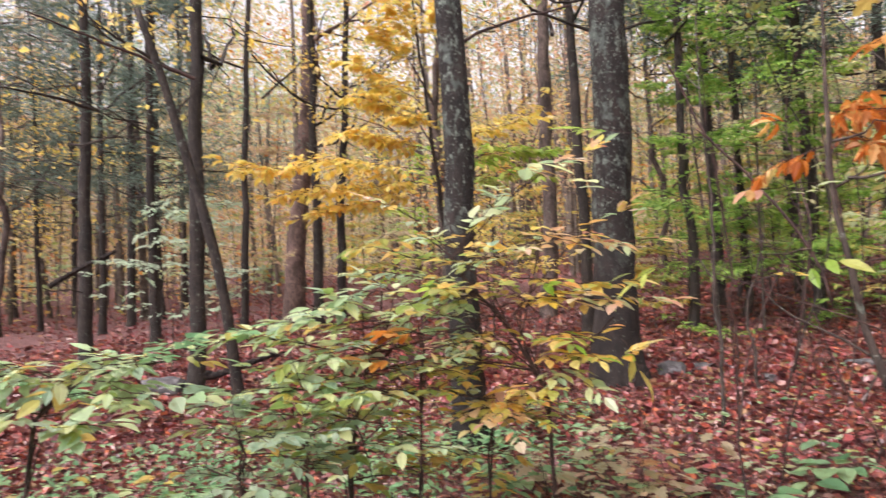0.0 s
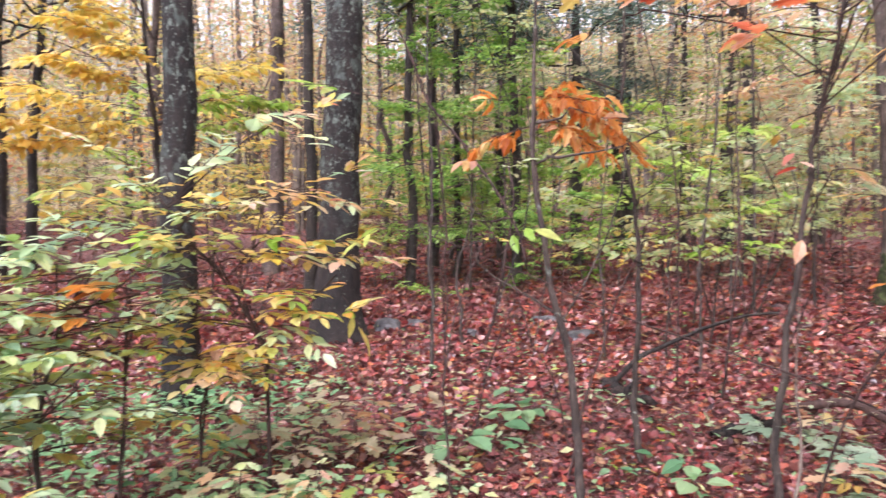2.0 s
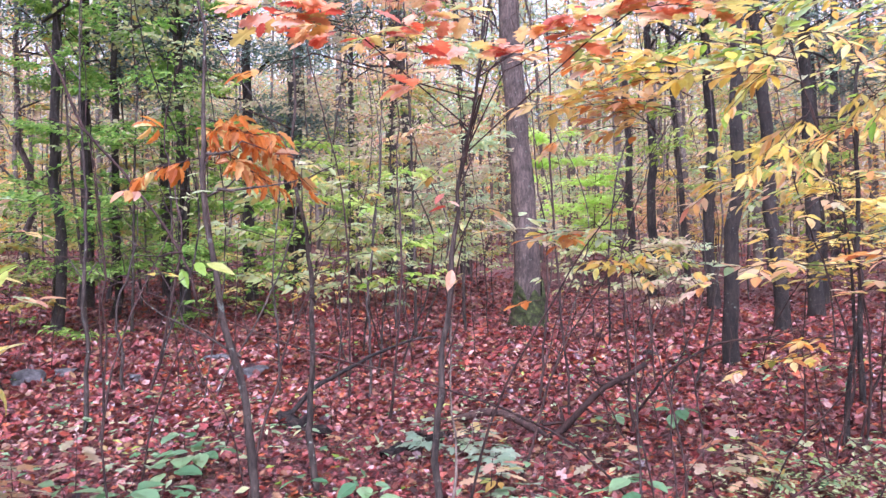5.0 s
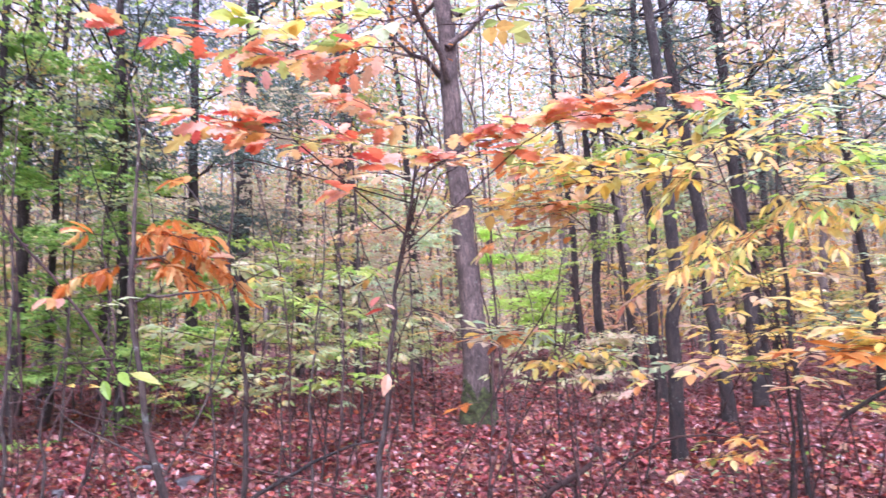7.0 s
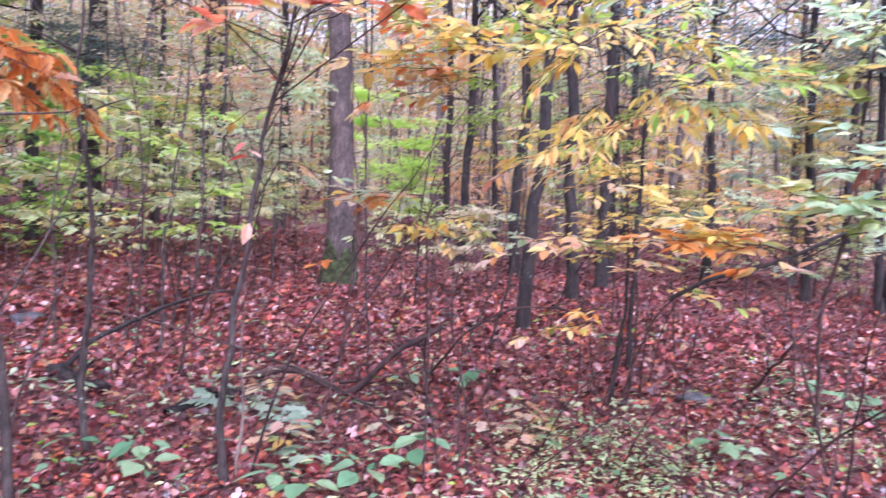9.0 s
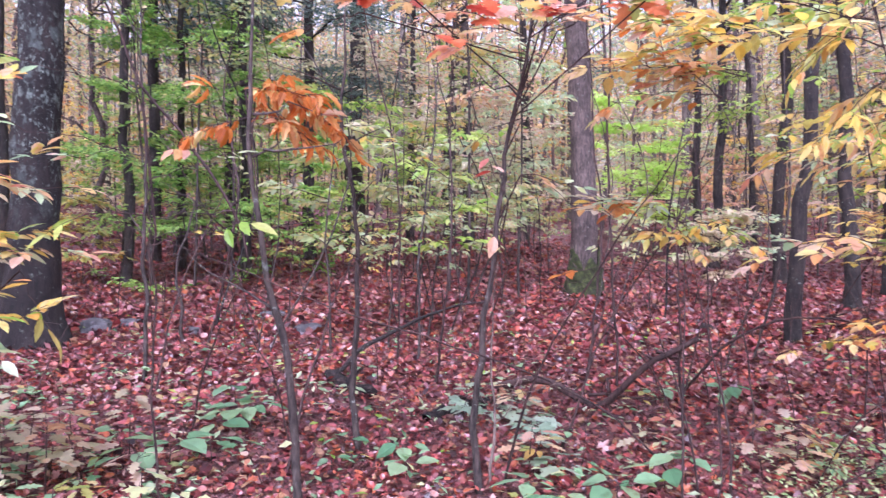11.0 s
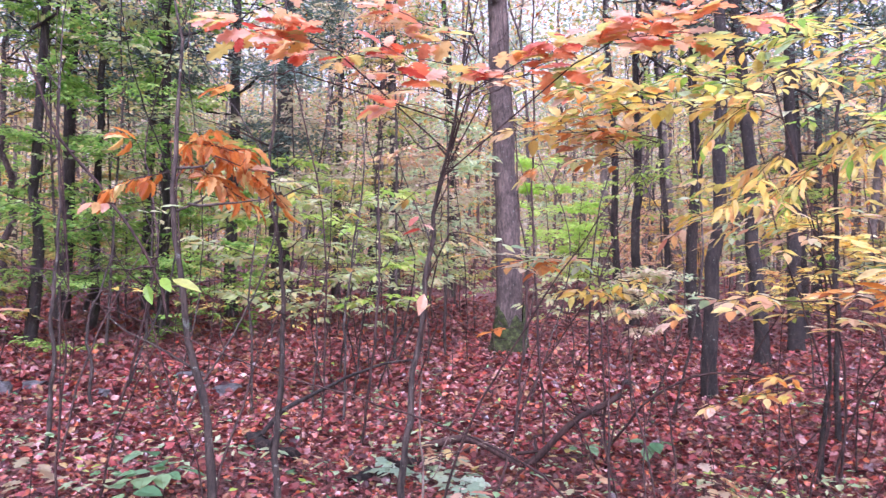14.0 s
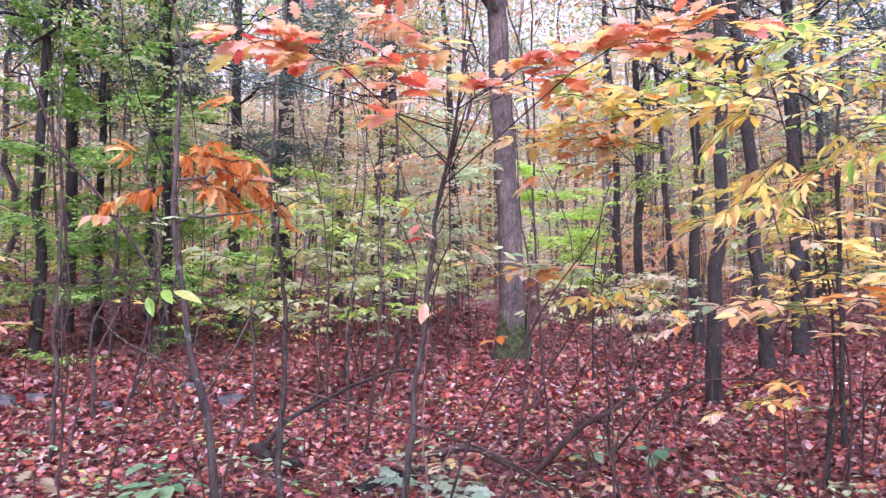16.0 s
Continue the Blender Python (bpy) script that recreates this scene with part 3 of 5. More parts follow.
def sapling(label, stem, radius, sprays, name="sapling", category="sapling", bark=None, tip=0.16, joined=False, group="", more=0, hues=("sage",), reach=0.5, size=0.12):
    """A young tree or bush. stem: points from the ground up. sprays: (from, to, leaves, size, colour, outline, hang)."""
    stem = np.asarray(stem, float)
    base = stem[0].copy()
    base[2] = min(base[2], float(ground_z(base[0], base[1])))
    ob = thing(name, base, label, category, group)
    radius = radius * (1.15 if bark is None else 1.05)
    line = smooth_line(stem - base, 0.10)
    line = np.vstack([[line[0][0], line[0][1], -0.05], wander(line, 0.05)])
    part("stem", mesh_of("stem", *tube(line, radius * np.linspace(0.95, tip, len(line)), 8, 0.12), bark or STEM, True), ob)
    mass, room = {}, 130
    sprays = list(sprays)
    for i in range(more):
        a = line[int(rng.uniform(0.25, 0.98) * (len(line) - 1))] + base
        turn = rng.uniform(0, 2 * math.pi)
        ln = reach * rng.uniform(0.6, 1.2)
        sprays.append((a, a + np.array([math.cos(turn) * ln, math.sin(turn) * ln, rng.uniform(-0.15, 0.3) * ln]), 8, size * rng.uniform(0.8, 1.15), hues[i % len(hues)], (OVATE, OVATE, BROAD)[i % 3]))
    for _ in range(6 if len(sprays) < 3 else 4):
        j = int(rng.uniform(0.35, 0.97) * (len(line) - 1))
        t = np.linspace(0, 1, 6)[:, None]
        d = rng.normal(0, 1, 3) * [1, 1, 0.4] + [0, 0, 0.55]
        p = wander(line[j] + t * d * rng.uniform(0.12, 0.42), 0.07)
        part("bare_twig", mesh_of("bare_twig", *tube(p, np.linspace(radius * 0.3, 0.0012, 6), 5), bark or STEM, True), ob)
    for a, b, n, size, hue, kind, *hang in sprays:
        n, size = (int(n * 2.6), size) if joined else (n, size * 0.85) if n < 8 else (int(n * 2.8), size * 0.86)
        twig, shoots, p, ax, up, sz = spray(np.asarray(a) - base, np.asarray(b) - base, n, size, *hang)
        # the twig springs from the stem
        j = int(np.argmin(np.linalg.norm(line - twig[0], axis=1)))
        if np.linalg.norm(line[j] - twig[0]) < 0.8:
            twig = np.vstack([line[max(j - int(rng.integers(1, 6 if len(line) > 22 else 3)), 0)], twig])
        r0 = min(0.0042, radius * 0.4)
        branchlet = part("twig", mesh_of("twig", *join([tube(twig, np.linspace(r0, 0.0014, len(twig)), 5)] + shoots), TWIG, True), ob, kind="stuff")
        blend = BLEND.get(hue, (hue,)) if n > 5 and not joined else (hue,)
        # neighbours on one shoot turn together more often than not
        tints = [blend[int(k)] for k in np.repeat(rng.integers(0, len(blend), len(p) // 2 + 1), 2)[:len(p)]]
        if not joined:
            rot = frames_of(ax, up)
            for q, m, s, tint in list(zip(p, rot, sz, tints))[:room]:
                leaf = new("leaf", unit_leaf(kind, tint))
                leaf.parent = branchlet
                leaf.matrix_basis = Matrix.LocRotScale(Vector(q), Matrix(m.tolist()).to_quaternion(), (s * rng.uniform(0.8, 1.15), s, s))
            done, room = min(room, len(p)), max(0, room - len(p))
        else:
            done = 0
        for tint in sorted(set(tints[done:])):
            own = np.array([k for k in range(done, len(p)) if tints[k] == tint])
            mass.setdefault((id(kind[0]), tint), [kind, tint, []])[2].append(scatter(kind, p[own], ax[own], up[own], sz[own]))
    for kind, hue, pcs in mass.values():
        part("foliage", mesh_of("foliage", *join(pcs), MASS[hue]), ob, kind="stuff")
    return ob


def understory(x, y, height, width, hue, n=260, size=0.10, low=0.25, label="", group="understory saplings", kind=CHIP, layers=9):
    """A thin young tree with leaves in flat layers."""
    ob = thing("sapling", (x, y, ground_z(x, y)), label or "thin forest sapling with sparse %s leaves" % hue, "sapling", group)
    t = np.linspace(0, 1, 8)[:, None]
    line = wander(t * np.array([rng.normal(0, 0.06) * height, rng.normal(0, 0.06) * height, height]) - [0, 0, 0.06], 0.10)
    part("stem", mesh_of("stem", *tube(line, (0.006 + 0.0028 * height) * np.linspace(1, 0.25, 8), 6), STEM, True), ob)
    twigs, leaves = [], []
    per = max(4, n // (layers * 2))
    for k in range(layers * 2):
        u = low + (1 - low) * (k + rng.random()) / (layers * 2)
        i = min(int(u * 7), 6)
        a = rng.uniform(0, 2 * math.pi)
        ln = width * rng.uniform(0.5, 1.1) * (1.2 - 0.75 * u)
        end = line[i] + np.array([math.cos(a) * ln, math.sin(a) * ln, rng.uniform(0.0, 0.35) * ln])
        tw, sh, p, ax, up, sz = spray(line[i], end, per, size, 0.2, 0.3, 0.55)
        twigs.append(tube(tw[::2], np.linspace(0.006, 0.002, 4), 3))
        leaves.append(scatter(kind, p, ax, up, sz))
    part("branchwork", mesh_of("branchwork", *join(twigs), TWIG, True), ob, kind="stuff")
    part("foliage", mesh_of("foliage", *join(leaves), MASS[hue]), ob, kind="stuff")
    return ob


# ---------------------------------------------------------------- leafy bush and saplings close by
sapling("leafy bush of pale green leaves beside the path", [(-2.41, 2.33, 0.50), (-2.39, 2.35, 0.85), (-2.32, 2.42, 1.21), (-2.25, 2.48, 1.46)], 0.012, [
    ((-2.41, 2.19, 1.23), (-2.59, 1.83, 1.31), 16, 0.12, "sage", OVATE),
    ((-2.30, 2.30, 1.37), (-2.45, 1.85, 1.33), 18, 0.12, "sage", OVATE),
    ((-2.29, 2.44, 1.47), (-2.41, 2.19, 1.42), 14, 0.12, "sage", OVATE),
    ((-2.26, 2.47, 1.20), (-2.33, 1.98, 1.21), 18, 0.12, "sage", OVATE),
    ((-2.20, 2.39, 1.06), (-2.42, 1.88, 1.17), 20, 0.12, "sage", OVATE),
    ((-2.12, 2.45, 1.01), (-2.20, 1.97, 1.03), 18, 0.12, "sage", BROAD),
    ((-2.35, 2.25, 1.03), (-2.42, 1.73, 1.10), 16, 0.12, "sage", OVATE),
    ((-2.19, 2.65, 1.24), (-2.34, 2.26, 1.43), 16, 0.12, "sage", OVATE),
    ((-2.14, 2.31, 0.88), (-2.29, 1.87, 1.00), 14, 0.12, "sage", OVATE),
    ((-2.25, 2.73, 1.34), (-2.31, 2.43, 1.52), 14, 0.11, "sage", OVATE),
], more=16, hues=("sage", "sage", "mixed"), size=0.105)
for stem, hues in (([(-2.35, 1.96, 0.57), (-2.36, 1.94, 0.84), (-2.37, 1.94, 1.09)], ("sage", "sage", "haze")), ([(-2.20, 2.52, 0.48), (-2.18, 2.53, 0.84), (-2.16, 2.55, 1.15), (-2.17, 2.54, 1.36)], ("sage", "mixed", "yellow")),
                   ([(-2.06, 2.87, 0.49), (-2.03, 2.88, 0.78), (-2.04, 2.88, 1.06), (-2.00, 2.90, 1.33)], ("mixed", "yellow", "pink", "sage")), ([(-2.41, 1.73, 0.67), (-2.42, 1.72, 0.84), (-2.41, 1.73, 1.01)], ("sage", "haze"))):
    sapling("leafy low bush of mixed green and yellow leaves", stem, 0.008, [], more=9 if stem[0][1] < 2.0 else 14, hues=hues, reach=0.40, size=0.092, bark=TWIG, group="leafy bushes")
sapling("bushy sapling with leaves turning from green to yellow and pink", [(-1.81, 3.13, 0.65), (-1.84, 3.11, 0.92), (-1.92, 3.07, 1.18), (-2.04, 3.00, 1.38), (-2.20, 2.89, 1.63), (-2.27, 2.84, 1.79)], 0.011, [
    ((-2.03, 3.00, 1.37), (-2.44, 2.58, 1.58), 18, 0.12, "sage", OVATE),
    ((-2.07, 2.98, 1.50), (-2.45, 2.56, 1.70), 18, 0.12, "mixed", OVATE),
    ((-2.12, 2.95, 1.59), (-2.32, 2.67, 1.86), 10, 0.12, "sage", OVATE),
    ((-2.16, 2.92, 1.64), (-2.34, 2.53, 1.90), 6, 0.11, "pink", OVATE),
    ((-2.01, 3.02, 1.32), (-2.23, 2.62, 1.35), 14, 0.12, "sage", OVATE),
    ((-1.96, 3.05, 1.32), (-1.59, 3.13, 1.45), 14, 0.11, "yellow", OVATE),
    ((-1.93, 3.06, 1.38), (-1.33, 3.23, 1.39), 15, 0.12, "pink", OVATE),
    ((-1.97, 3.04, 1.52), (-1.47, 3.18, 1.47), 14, 0.12, "yellow", OVATE),
    ((-2.07, 2.98, 1.64), (-1.58, 3.13, 1.72), 16, 0.11, "pink", OVATE),
    ((-1.82, 3.12, 1.68), (-1.33, 3.24, 1.67), 12, 0.12, "pink", OVATE),
    ((-1.67, 3.20, 1.70), (-1.45, 3.19, 1.78), 7, 0.11, "pink", OVATE),
    ((-1.89, 3.08, 1.15), (-1.43, 3.09, 1.11), 14, 0.13, "yellow", OVATE),
    ((-1.87, 3.10, 1.20), (-1.54, 3.04, 1.21), 12, 0.13, "yellow", OVATE),
    ((-1.85, 3.11, 1.06), (-1.57, 3.03, 1.01), 10, 0.12, "sage", OVATE),
    ((-2.20, 2.89, 1.63), (-1.86, 2.99, 1.96), 8, 0.15, "sage", BROAD),
    ((-1.91, 3.08, 1.96), (-1.56, 3.14, 2.10), 9, 0.11, "pink", OVATE),
    ((-1.93, 2.83, 1.26), (-2.09, 2.47, 1.28), 7, 0.17, "orange", BROAD),
    ((-1.93, 2.83, 1.12), (-2.11, 2.33, 1.17), 6, 0.15, "orange", OVATE),
    ((-1.92, 3.07, 1.18), (-1.93, 2.95, 1.05), 3, 0.16, "red", OVATE, 1.2),
    ((-1.80, 3.13, 0.95), (-1.91, 2.72, 0.88), 12, 0.12, "yellow", BROAD),
    ((-1.81, 3.13, 1.32), (-2.17, 3.03, 1.59), 12, 0.11, "mixed", OVATE),
    ((-1.52, 3.27, 1.30), (-1.41, 3.20, 1.12), 3, 0.15, "yellow", LANCE, 1.0),
], bark=TWIG, more=14, hues=("mixed", "yellow", "pink", "sage"), size=0.105)
sapling("low arching bush of pale green leaves", [(-2.89, 1.11, 0.76), (-2.88, 1.15, 1.04), (-2.82, 1.27, 1.19), (-2.64, 1.58, 1.24)], 0.009, [
    ((-2.63, 1.60, 1.24), (-2.84, 1.23, 1.27), 24, 0.11, "sage", OVATE),
    ((-2.68, 1.53, 1.23), (-2.64, 1.18, 1.23), 18, 0.11, "sage", OVATE),
    ((-2.85, 1.20, 1.24), (-2.87, 0.89, 1.22), 20, 0.12, "sage", OVATE),
    ((-2.82, 1.27, 1.17), (-2.83, 0.98, 1.27), 14, 0.12, "sage", OVATE),
    ((-2.78, 1.12, 1.09), (-2.76, 0.89, 1.10), 14, 0.12, "sage", BROAD),
    ((-2.68, 1.10, 1.03), (-2.53, 1.18, 1.07), 12, 0.12, "sage", BROAD),
], more=8, hues=("sage", "herb"))
sapling("thin sapling with clear yellow leaves in flat layers", [(-5.18, 6.78, 1.09), (-5.22, 6.75, 1.90), (-5.28, 6.71, 2.93), (-5.42, 6.60, 4.38), (-5.49, 6.54, 5.50), (-5.54, 6.50, 6.35)], 0.035, [
    ((-5.22, 6.63, 2.84), (-6.61, 4.63, 2.92), 136, 0.14, "yellow", OVATE, 0.2, 0.26, 0.32),
    ((-5.24, 6.61, 3.05), (-5.97, 5.70, 3.27), 102, 0.14, "yellow", OVATE, 0.2, 0.26, 0.32),
    ((-5.20, 6.64, 2.64), (-6.33, 5.00, 2.54), 102, 0.14, "yellow", OVATE, 0.2, 0.26, 0.32),
    ((-5.23, 6.62, 2.57), (-6.10, 5.27, 2.29), 85, 0.14, "yellow", OVATE, 0.2, 0.26, 0.32),
    ((-5.39, 6.63, 3.76), (-5.85, 5.82, 4.16), 68, 0.14, "yellow", OVATE, 0.2, 0.26, 0.32),
    ((-5.40, 6.61, 4.10), (-5.65, 6.01, 4.63), 68, 0.14, "yellow", OVATE, 0.2, 0.26, 0.32),
    ((-5.39, 6.62, 3.55), (-5.82, 5.85, 3.73), 68, 0.14, "yellow", OVATE, 0.2, 0.26, 0.32),
    ((-5.42, 6.60, 4.38), (-5.44, 6.19, 4.83), 44, 0.14, "yellow", OVATE, 0.2, 0.26, 0.32),
    ((-5.39, 6.62, 4.45), (-4.92, 6.60, 4.80), 44, 0.14, "yellow", OVATE, 0.2, 0.26, 0.32),
    ((-5.32, 6.68, 3.41), (-5.31, 6.04, 3.44), 51, 0.14, "yellow", OVATE, 0.2, 0.26, 0.32),
    ((-5.31, 6.81, 3.01), (-4.03, 7.38, 3.00), 85, 0.14, "lime", OVATE, 0.2, 0.26, 0.32),
    ((-5.31, 6.81, 3.15), (-4.25, 7.27, 3.39), 68, 0.14, "yellow", OVATE, 0.2, 0.26, 0.32),
    ((-5.29, 6.82, 2.73), (-4.22, 7.28, 2.71), 51, 0.14, "lime", OVATE, 0.2, 0.26, 0.32),
], bark=DARK, joined=True)
sapling("wiry sapling with a few long drooping green leaves", [(-0.95, 3.37, 0.12), (-0.97, 3.36, 0.74), (-0.99, 3.36, 1.55), (-1.02, 3.35, 2.11), (-1.05, 3.34, 2.71)], 0.007, [
    ((-1.02, 3.35, 2.09), (-1.34, 3.01, 2.16), 6, 0.17, "lime", LANCE),
    ((-1.01, 3.35, 1.81), (-1.36, 3.01, 1.88), 5, 0.19, "sage", LANCE),
    ((-0.99, 3.36, 1.56), (-1.20, 3.18, 1.55), 3, 0.17, "lime", LANCE),
    ((-0.99, 3.36, 1.44), (-0.80, 3.30, 1.48), 3, 0.13, "yellow", OVATE),
    ((-0.99, 3.36, 1.44), (-0.64, 3.24, 1.49), 4, 0.15, "lime", OVATE, 0.7, 0.5),
    ((-1.01, 3.35, 1.87), (-1.30, 3.36, 1.81), 7, 0.09, "pink", OVATE),
    ((-1.00, 3.35, 1.73), (-0.70, 3.33, 1.82), 4, 0.12, "sage", OVATE),
], bark=TWIG)
sapling("crooked grey sapling holding a spray of orange-brown leaves", [(-0.32, 3.39, 0.15), (-0.34, 3.39, 0.58), (-0.36, 3.39, 0.91), (-0.46, 3.37, 1.29), (-0.52, 3.37, 1.66), (-0.58, 3.36, 2.09), (-0.57, 3.36, 2.62), (-0.59, 3.35, 2.93)], 0.022, [
    ((-0.63, 3.70, 2.26), (-0.14, 3.70, 1.99), 34, 0.125, "orange", CRISP, 0.4, 0.75),
    ((-0.61, 3.70, 2.07), (-0.77, 3.52, 1.97), 9, 0.125, "orange", CRISP, 0.4, 0.75),
    ((-0.63, 3.70, 2.22), (-0.72, 3.53, 2.17), 6, 0.125, "orange", CRISP, 0.4, 0.75),
    ((-0.58, 3.70, 2.22), (-0.33, 3.58, 2.16), 24, 0.125, "orange", CRISP, 0.4, 0.75),
    ((-0.55, 3.71, 2.13), (-0.30, 3.59, 1.95), 22, 0.125, "orange", CRISP, 0.4, 0.75),
    ((-0.59, 3.70, 1.88), (-0.82, 3.50, 1.87), 6, 0.11, "red", OVATE, 0.5),
])
sapling("slim upright sapling with mossy bark", [(-0.04, 4.08, 0.20), (-0.07, 4.08, 0.66), (-0.06, 4.08, 1.05), (-0.06, 4.08, 1.57), (-0.11, 4.08, 1.96), (-0.13, 4.08, 2.38), (-0.13, 4.08, 2.73), (-0.09, 4.08, 3.18)], 0.019, [
    ((-0.13, 4.60, 2.13), (0.26, 4.39, 1.97), 9, 0.10, "lime", OVATE),
    ((-0.07, 4.60, 1.65), (0.23, 4.39, 1.62), 6, 0.09, "mixed", OVATE),
])
sapling("forked grey sapling with red and orange leaves overhead", [(0.57, 3.48, 0.18), (0.58, 3.48, 0.63), (0.63, 3.47, 0.96), (0.67, 3.46, 1.32), (0.70, 3.46, 1.63), (0.74, 3.45, 2.06), (0.81, 3.43, 2.44), (0.85, 3.42, 2.71), (0.89, 3.41, 3.08)], 0.020, [
    ((0.79, 3.32, 2.39), (0.11, 3.19, 2.59), 14, 0.165, "red", OAK),
    ((0.16, 3.29, 2.59), (-0.22, 3.08, 2.63), 14, 0.165, "red", OAK),
    ((0.01, 3.29, 2.49), (-0.24, 3.08, 2.35), 6, 0.12, "orange", OVATE),
    ((0.81, 3.31, 2.67), (0.49, 3.17, 2.75), 9, 0.165, "red", OAK),
    ((0.81, 3.31, 2.55), (0.51, 3.16, 2.54), 7, 0.165, "red", OAK),
    ((0.80, 3.32, 2.42), (0.94, 3.07, 2.49), 9, 0.165, "red", OAK),
    ((0.76, 3.32, 2.33), (0.47, 3.17, 2.33), 7, 0.165, "red", OAK),
    ((0.89, 3.29, 2.44), (1.25, 2.97, 2.59), 14, 0.165, "red", OAK),
    ((1.27, 3.07, 2.59), (1.72, 2.62, 2.65), 22, 0.165, "red", OAK),
    ((1.06, 3.29, 2.62), (1.79, 2.70, 2.67), 14, 0.165, "red", OAK),
    ((0.80, 3.36, 3.14), (0.18, 3.26, 3.00), 14, 0.165, "red", OAK),
    ((0.47, 3.43, 3.18), (-0.53, 3.22, 3.05), 20, 0.165, "red", OAK),
    ((0.83, 3.35, 3.29), (0.05, 3.26, 3.16), 14, 0.14, "lime", BROAD),
    ((0.86, 3.35, 3.23), (1.43, 2.91, 3.13), 9, 0.14, "mixed", BROAD),
    ((0.67, 3.34, 1.62), (0.59, 3.25, 1.75), 3, 0.10, "red", OVATE, 0.9),
    ((0.68, 3.34, 1.32), (0.63, 3.25, 1.41), 2, 0.12, "pink", OVATE, 1.2),
    ((0.74, 3.33, 2.03), (0.56, 3.46, 1.96), 6, 0.09, "sage", OVATE),
    ((0.72, 3.33, 1.76), (0.90, 3.19, 1.72), 5, 0.09, "sage", OVATE),
])
sapling("thin pale shoot beside a forked sapling", [(0.64, 3.48, 0.18), (0.64, 3.48, 0.74), (0.64, 3.48, 1.13), (0.65, 3.48, 1.35)], 0.010, [], bark=WAND)
sapling("arching dark sapling with yellow and orange leaves", [(2.18, 4.87, 0.23), (2.17, 4.88, 0.76), (2.14, 4.89, 1.30), (2.12, 4.90, 1.57), (2.19, 4.87, 1.81), (2.32, 4.81, 2.15), (2.45, 4.74, 2.44), (2.62, 4.65, 2.74)], 0.012, [
    ((2.13, 3.77, 2.49), (1.28, 3.70, 2.64), 30, 0.14, "amber", OVATE),
    ((2.05, 3.81, 2.36), (1.19, 3.73, 2.38), 28, 0.14, "amber", OVATE),
    ((1.99, 3.84, 2.26), (1.31, 3.69, 2.19), 14, 0.13, "amber", OVATE),
    ((2.11, 3.78, 2.52), (1.63, 3.57, 2.68), 14, 0.14, "yellow", OVATE),
    ((2.15, 3.76, 2.52), (1.62, 3.79, 2.63), 16, 0.13, "yellow", OVATE),
    ((2.19, 3.74, 2.55), (2.33, 3.29, 2.63), 16, 0.13, "lime", OVATE),
    ((2.08, 3.80, 2.39), (1.62, 3.79, 2.33), 16, 0.13, "pink", OVATE),
    ((1.96, 3.86, 2.23), (1.55, 3.71, 2.47), 14, 0.13, "amber", OVATE),
    ((1.75, 3.95, 1.59), (1.05, 3.67, 1.65), 15, 0.14, "pink", OVATE),
    ((1.74, 3.96, 1.69), (1.04, 3.87, 1.68), 8, 0.13, "orange", OVATE),
    ((1.72, 3.96, 1.73), (1.32, 3.69, 1.67), 9, 0.12, "sage", OVATE),
    ((1.74, 3.96, 1.59), (1.96, 3.52, 1.45), 18, 0.09, "yellow", OVATE, 0.25),
    ((1.74, 3.96, 1.61), (1.73, 3.63, 1.43), 14, 0.09, "yellow", OVATE, 0.25),
    ((1.77, 3.94, 1.49), (1.55, 3.71, 1.52), 8, 0.12, "yellow", OVATE, 0.3),
    ((1.63, 3.90, 1.30), (1.14, 3.64, 1.30), 3, 0.15, "orange", OVATE, 0.1),
], bark=TWIG)
sapling("dark sapling with long yellow leaves", [(4.34, 5.13, 0.28), (4.34, 5.13, 0.80), (4.35, 5.12, 1.33), (4.35, 5.12, 1.96), (4.36, 5.11, 2.59), (4.38, 5.09, 3.32), (4.38, 5.10, 3.96), (4.37, 5.10, 4.70)], 0.026, [
    ((3.27, 3.83, 2.71), (3.55, 2.83, 2.44), 30, 0.16, "lime", LANCE),
    ((3.27, 3.84, 2.43), (3.41, 2.99, 2.19), 30, 0.16, "yellow", LANCE, 0.5),
    ((3.27, 3.83, 2.91), (3.38, 3.03, 2.55), 22, 0.15, "lime", LANCE),
    ((3.26, 3.84, 2.24), (2.40, 3.86, 1.96), 28, 0.15, "yellow", LANCE, 0.4),
    ((3.27, 3.84, 2.08), (2.26, 3.83, 1.89), 20, 0.14, "pink", LANCE),
    ((3.28, 3.83, 2.99), (3.26, 3.30, 2.97), 18, 0.15, "lime", LANCE),
    ((3.28, 3.83, 3.10), (2.77, 3.72, 3.05), 18, 0.15, "lime", LANCE),
    ((3.27, 3.84, 2.63), (3.18, 3.37, 2.15), 20, 0.15, "yellow", LANCE, 0.6),
    ((3.27, 3.84, 2.51), (3.42, 3.28, 2.36), 18, 0.14, "sage", LANCE, 0.3),
    ((3.26, 3.84, 2.35), (2.84, 3.80, 2.11), 16, 0.13, "amber", LANCE, 0.3),
    ((3.28, 3.83, 2.83), (3.26, 3.44, 2.71), 16, 0.14, "yellow", LANCE, 0.3),
    ((3.25, 3.86, 2.00), (3.24, 3.17, 1.89), 14, 0.14, "pink", OVATE),
    ((3.25, 3.85, 1.92), (2.54, 3.65, 1.68), 10, 0.12, "pink", OVATE),
], bark=DARK, more=16, hues=("yellow", "lime", "yellow", "pink"), reach=0.95, size=0.14)
